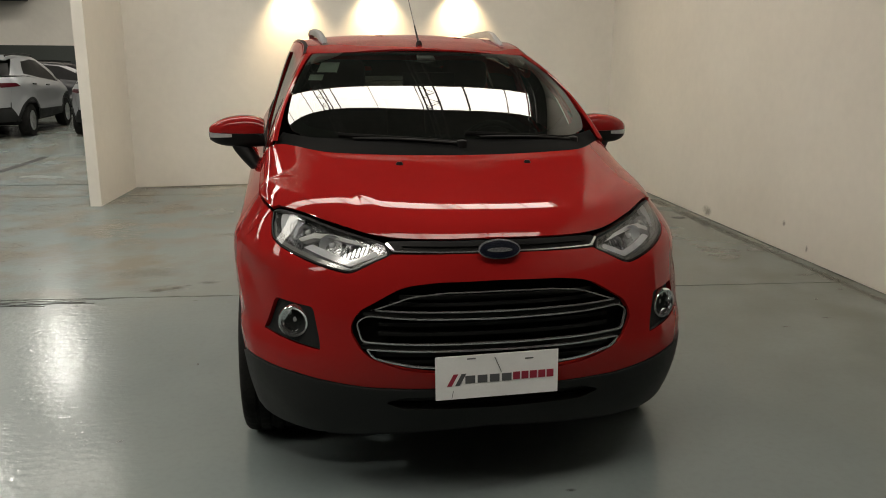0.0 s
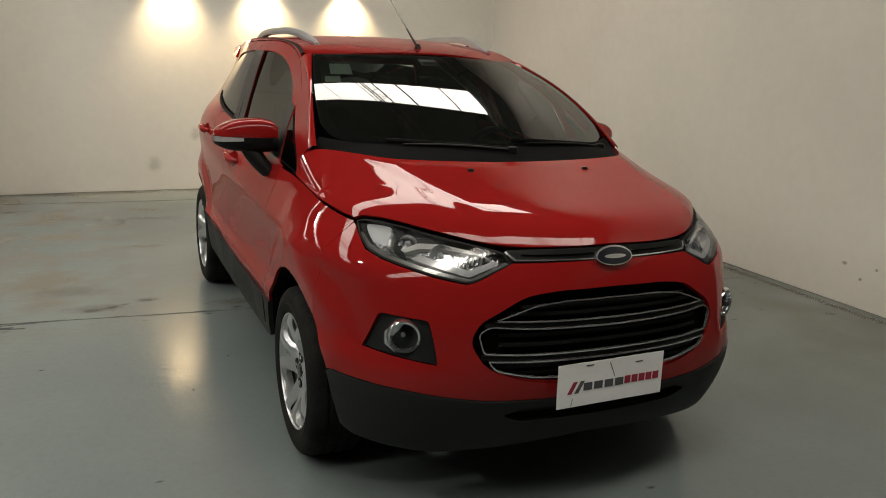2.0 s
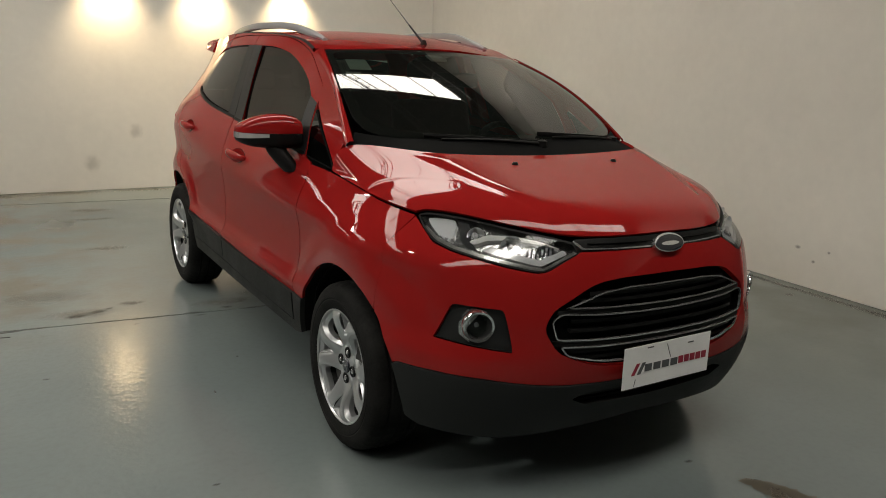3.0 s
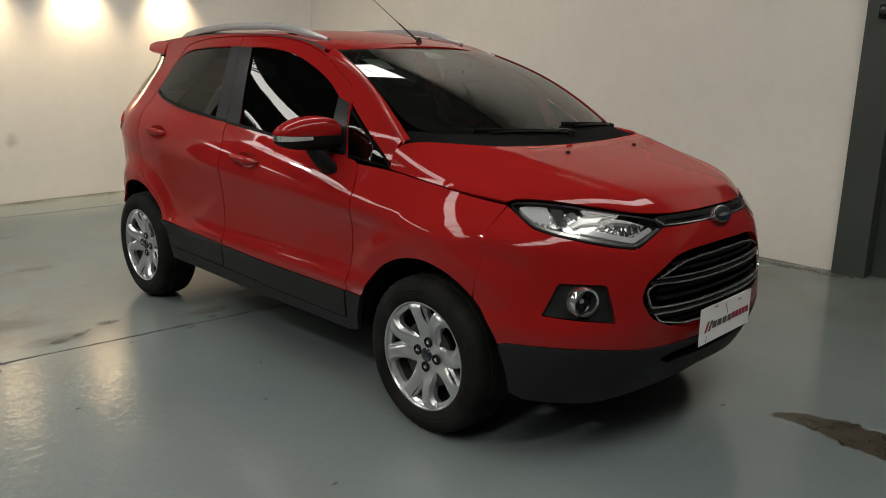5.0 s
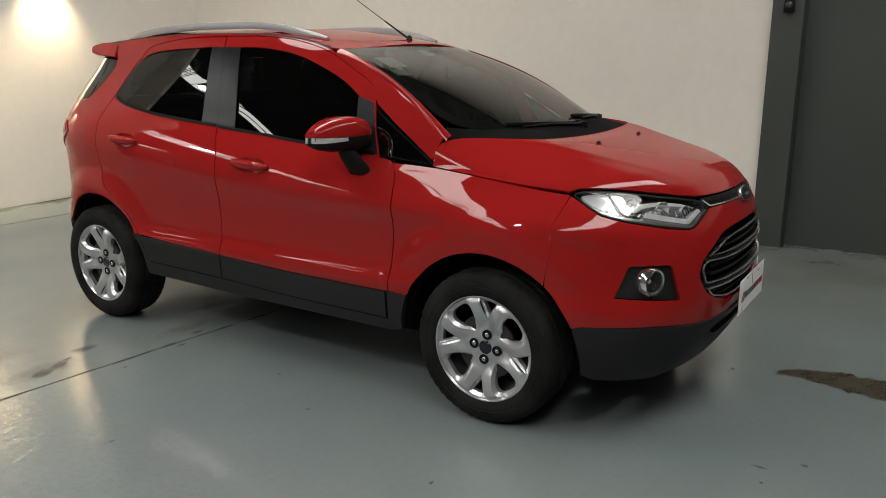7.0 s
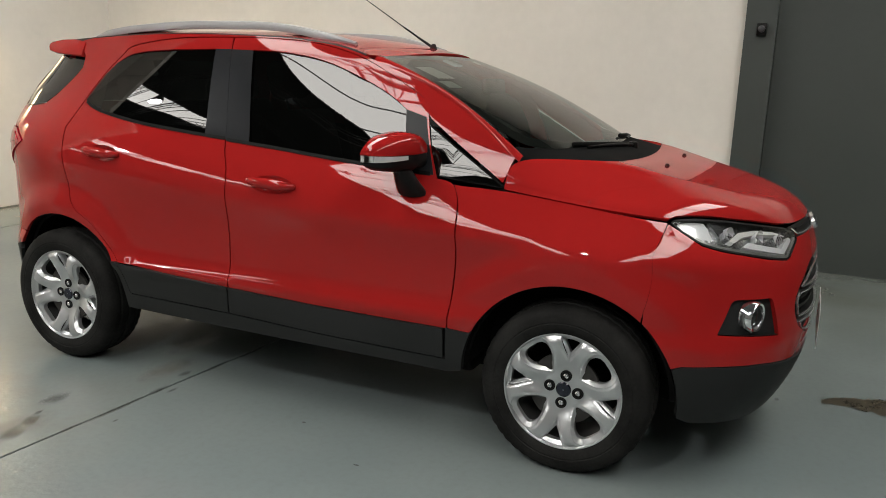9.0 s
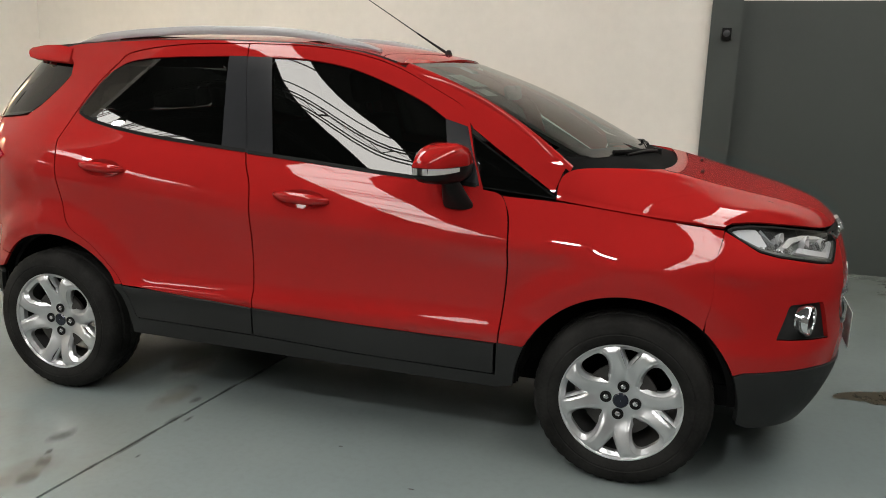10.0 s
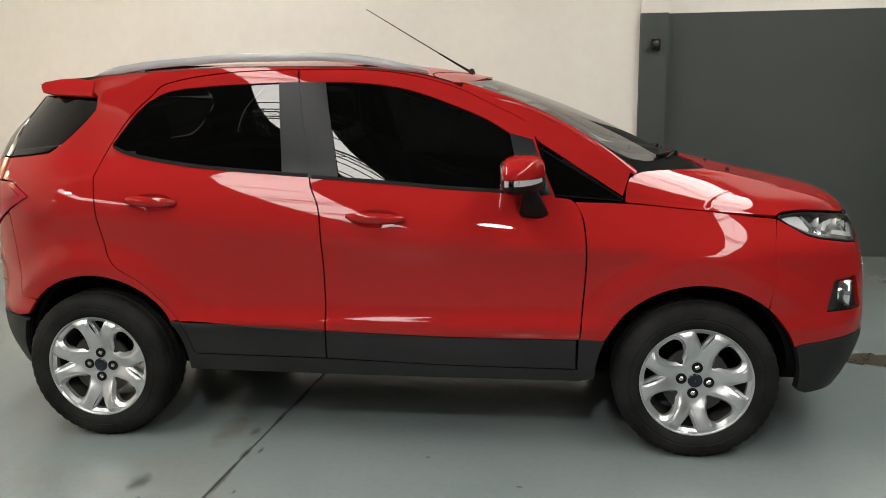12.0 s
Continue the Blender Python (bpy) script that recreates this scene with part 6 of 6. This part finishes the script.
def parked_car(paint, label):
    """A plain sport utility car seen from afar, facing -y, at the origin."""
    ob = thing("parked_car", label, "car", "cars parked in the garage")
    for sd in (1, -1):
        side = [(-2.3, 0.92), (-1.6, 0.97), (-1.0, 1.03), (0.29, 1.13), (1.2, 1.2), (1.8, 1.2), (1.9, 0.5), (1.7, 0.35)]
        side += arch_edge(AXLE, 0.41, 4, 176, 12) + [(0.8, 0.33), (-0.8, 0.33)] + arch_edge(-AXLE, 0.41, 4, 176, 12) + [(-1.75, 0.33), (-2.3, 0.4)]
        sheet("body_side", skin, side, paint, ob, side=sd, step=0.10, depth=0)
        glass = [(-0.95, 1.045), (0.29, 1.145), (1.16, 1.25), (0.97, 1.49), (0.45, 1.525), (-0.09, 1.49), (-0.52, 1.31)]
        sheet("side_window", skin, glass, BLACK, ob, "dark side window", side=sd, step=0.10, depth=0, out=-0.006)
        pillar = [(-0.97, 1.05)] + [a_edge(q / 10) for q in range(2, 10)] + [(y, gutter(y)) for y in (-0.2, 0.2, 0.6, 1.0, 1.4)] + [(1.75, 1.23), (1.2, 1.215), (0.29, 1.132)]
        sheet("cant_rail", skin, pillar, paint, ob, side=sd, step=0.10, depth=0, holes=[glass])
        tail_ = sheet("tail_lamp", skin, rounded([(1.62, 1.02), (1.72, 1.09), (2.05, 1.09), (2.05, 1.0)], 0.02), MAROON, ob, "dark red tail lamp", side=sd, step=0.08, out=0.006)
        sheet("lower_cladding", skin, [(-0.86, 0.48), (0.86, 0.53), (0.80, 0.335), (-0.80, 0.325)], CLAD, ob, "black lower cladding", side=sd, step=0.10, depth=0.01, out=0.012)
        for yw in (-AXLE, AXLE):
            ring = arch_edge(yw, 0.47, 8, 172, 14) + arch_edge(yw, 0.412, 176, 4, 14)
            sheet("arch_trim", skin, ring, CLAD, ob, "black wheel arch trim", side=sd, step=0.10, depth=0.01, out=0.012)
        for yh, zh in ((0.05, 0.98), (0.95, 1.03)):
            sheet("door_handle", skin, [(yh - 0.1, zh), (yh + 0.1, zh + 0.01), (yh + 0.1, zh + 0.035), (yh - 0.1, zh + 0.025)], BLACK, ob, "black door handle", side=sd, step=0.10, depth=0.02, out=0.02)
        for yw in (-AXLE, AXLE):
            bm = bmesh.new()
            lathe(bm, [(-0.02, 0.20), (-0.03, 0.25), (-0.01, 0.315), (0.05, 0.325), (0.15, 0.325), (0.19, 0.30), (0.19, 0.20)], "x", (-0.84, yw, HUB), 32)
            put_side(bm, sd)
            w_ = part("wheel", bm, RUBBER, ob, "black tyre on a silver wheel")
            bm = bmesh.new()
            lathe(bm, [(-0.012, 0.21), (0.0, 0.19), (0.01, 0.06), (0.005, 0.001)], "x", (-0.84, yw, HUB), 24)
            for k in range(5):
                box(bm, -0.022, -0.018, 0.04, 0.0, 0.018, 0.20, 0, Matrix.Translation((-0.84, yw, HUB)) @ Matrix.Rotation(2 * math.pi * k / 5, 4, "X"))
            put_side(bm, sd)
            part("rim", bm, ALLOY, w_)
    tl = [(CR - 0.0, 1.20), (1.80, 1.20), (1.90, 0.62), (CR, 0.58)]
    sheet("tailgate", around_tail, mirrored([(c - CR, z) for c, z in tl]), paint, ob, step=0.12, depth=0)
    sheet("rear_bumper", around_tail, mirrored([(c - CR, z) for c, z in [(CR, 0.575), (1.88, 0.60), (1.72, 0.33), (CR, 0.33)]]), CLAD, ob, "dark rear bumper", step=0.12, depth=0, out=0.01)
    sheet("rear_window", around_tail, mirrored([(c - CR, z) for c, z in [(CR, 1.49), (1.6, 1.46), (1.75, 1.22), (CR, 1.21)]]), BLACK, ob, "dark rear window", step=0.12, depth=0)
    sheet("nose", around, mirrored([(0, 0.93), (-0.4, 0.92), (-0.9, 0.95), (-0.95, 0.35), (0, 0.30)]), paint, ob, step=0.12, depth=0)
    sheet("bonnet", hood_skin, [(-1, 0), (1, 0), (1, 1), (-1, 1)], paint, ob, step=0.12, depth=0, heart=(0, -1.2, 0))
    sheet("roof", roof_skin, [(-1, -0.40), (1, -0.40), (1, 1.60), (-1, 1.60)], paint, ob, step=0.12, depth=0.02, heart=(0, 0.5, 0))
    sheet("windscreen", screen_skin, [(-0.98, 0), (0.98, 0), (0.98, 1), (-0.98, 1)], BLACK, ob, step=0.12, depth=0)
    bm = bmesh.new()
    box(bm, -0.72, -1.8, 0.26, 0.72, 1.75, 0.5, 0.05)
    part("underbody", bm, DEEP, ob)
    for sd in (1, -1):
        bm = bmesh.new()
        tube(bm, [(-0.50 * sd, y, 1.60 + 0.045 * math.sin(math.pi * (y + 0.2) / 1.6)) for y in (-0.2, 0.1, 0.6, 1.1, 1.4)], 0.015, 8)
        part("roof_rail", bm, BLACK, ob, "black roof rail")
    return ob


SMALLER = Matrix.Scale(0.88, 4)
near_silver = parked_car(SILVER, "silver sport utility car parked in the garage")
near_silver.matrix_basis = pose(-6.10, 12.12, 0, 0, 0, 180) @ SMALLER
copy_thing(near_silver, pose(-4.0, 12.16, 0, 0, 0, 180) @ SMALLER)
dark_one = parked_car(GRAPHITE, "dark graphite car parked beside the silver cars")
dark_one.matrix_basis = pose(-6.75, 7.95, 0, 0, 0, 180) @ SMALLER
copy_thing(dark_one, pose(-6.2, 16.2, 0, 0, 0, 92) @ SMALLER)
duct = thing("wall_duct", "dark metal duct high on the garage wall", "duct")
bm = bmesh.new()
box(bm, -10.2, 17.4, 2.72, -7.35, 18.2, 3.2, 0.02)
part("casing", bm, ROOF, duct)
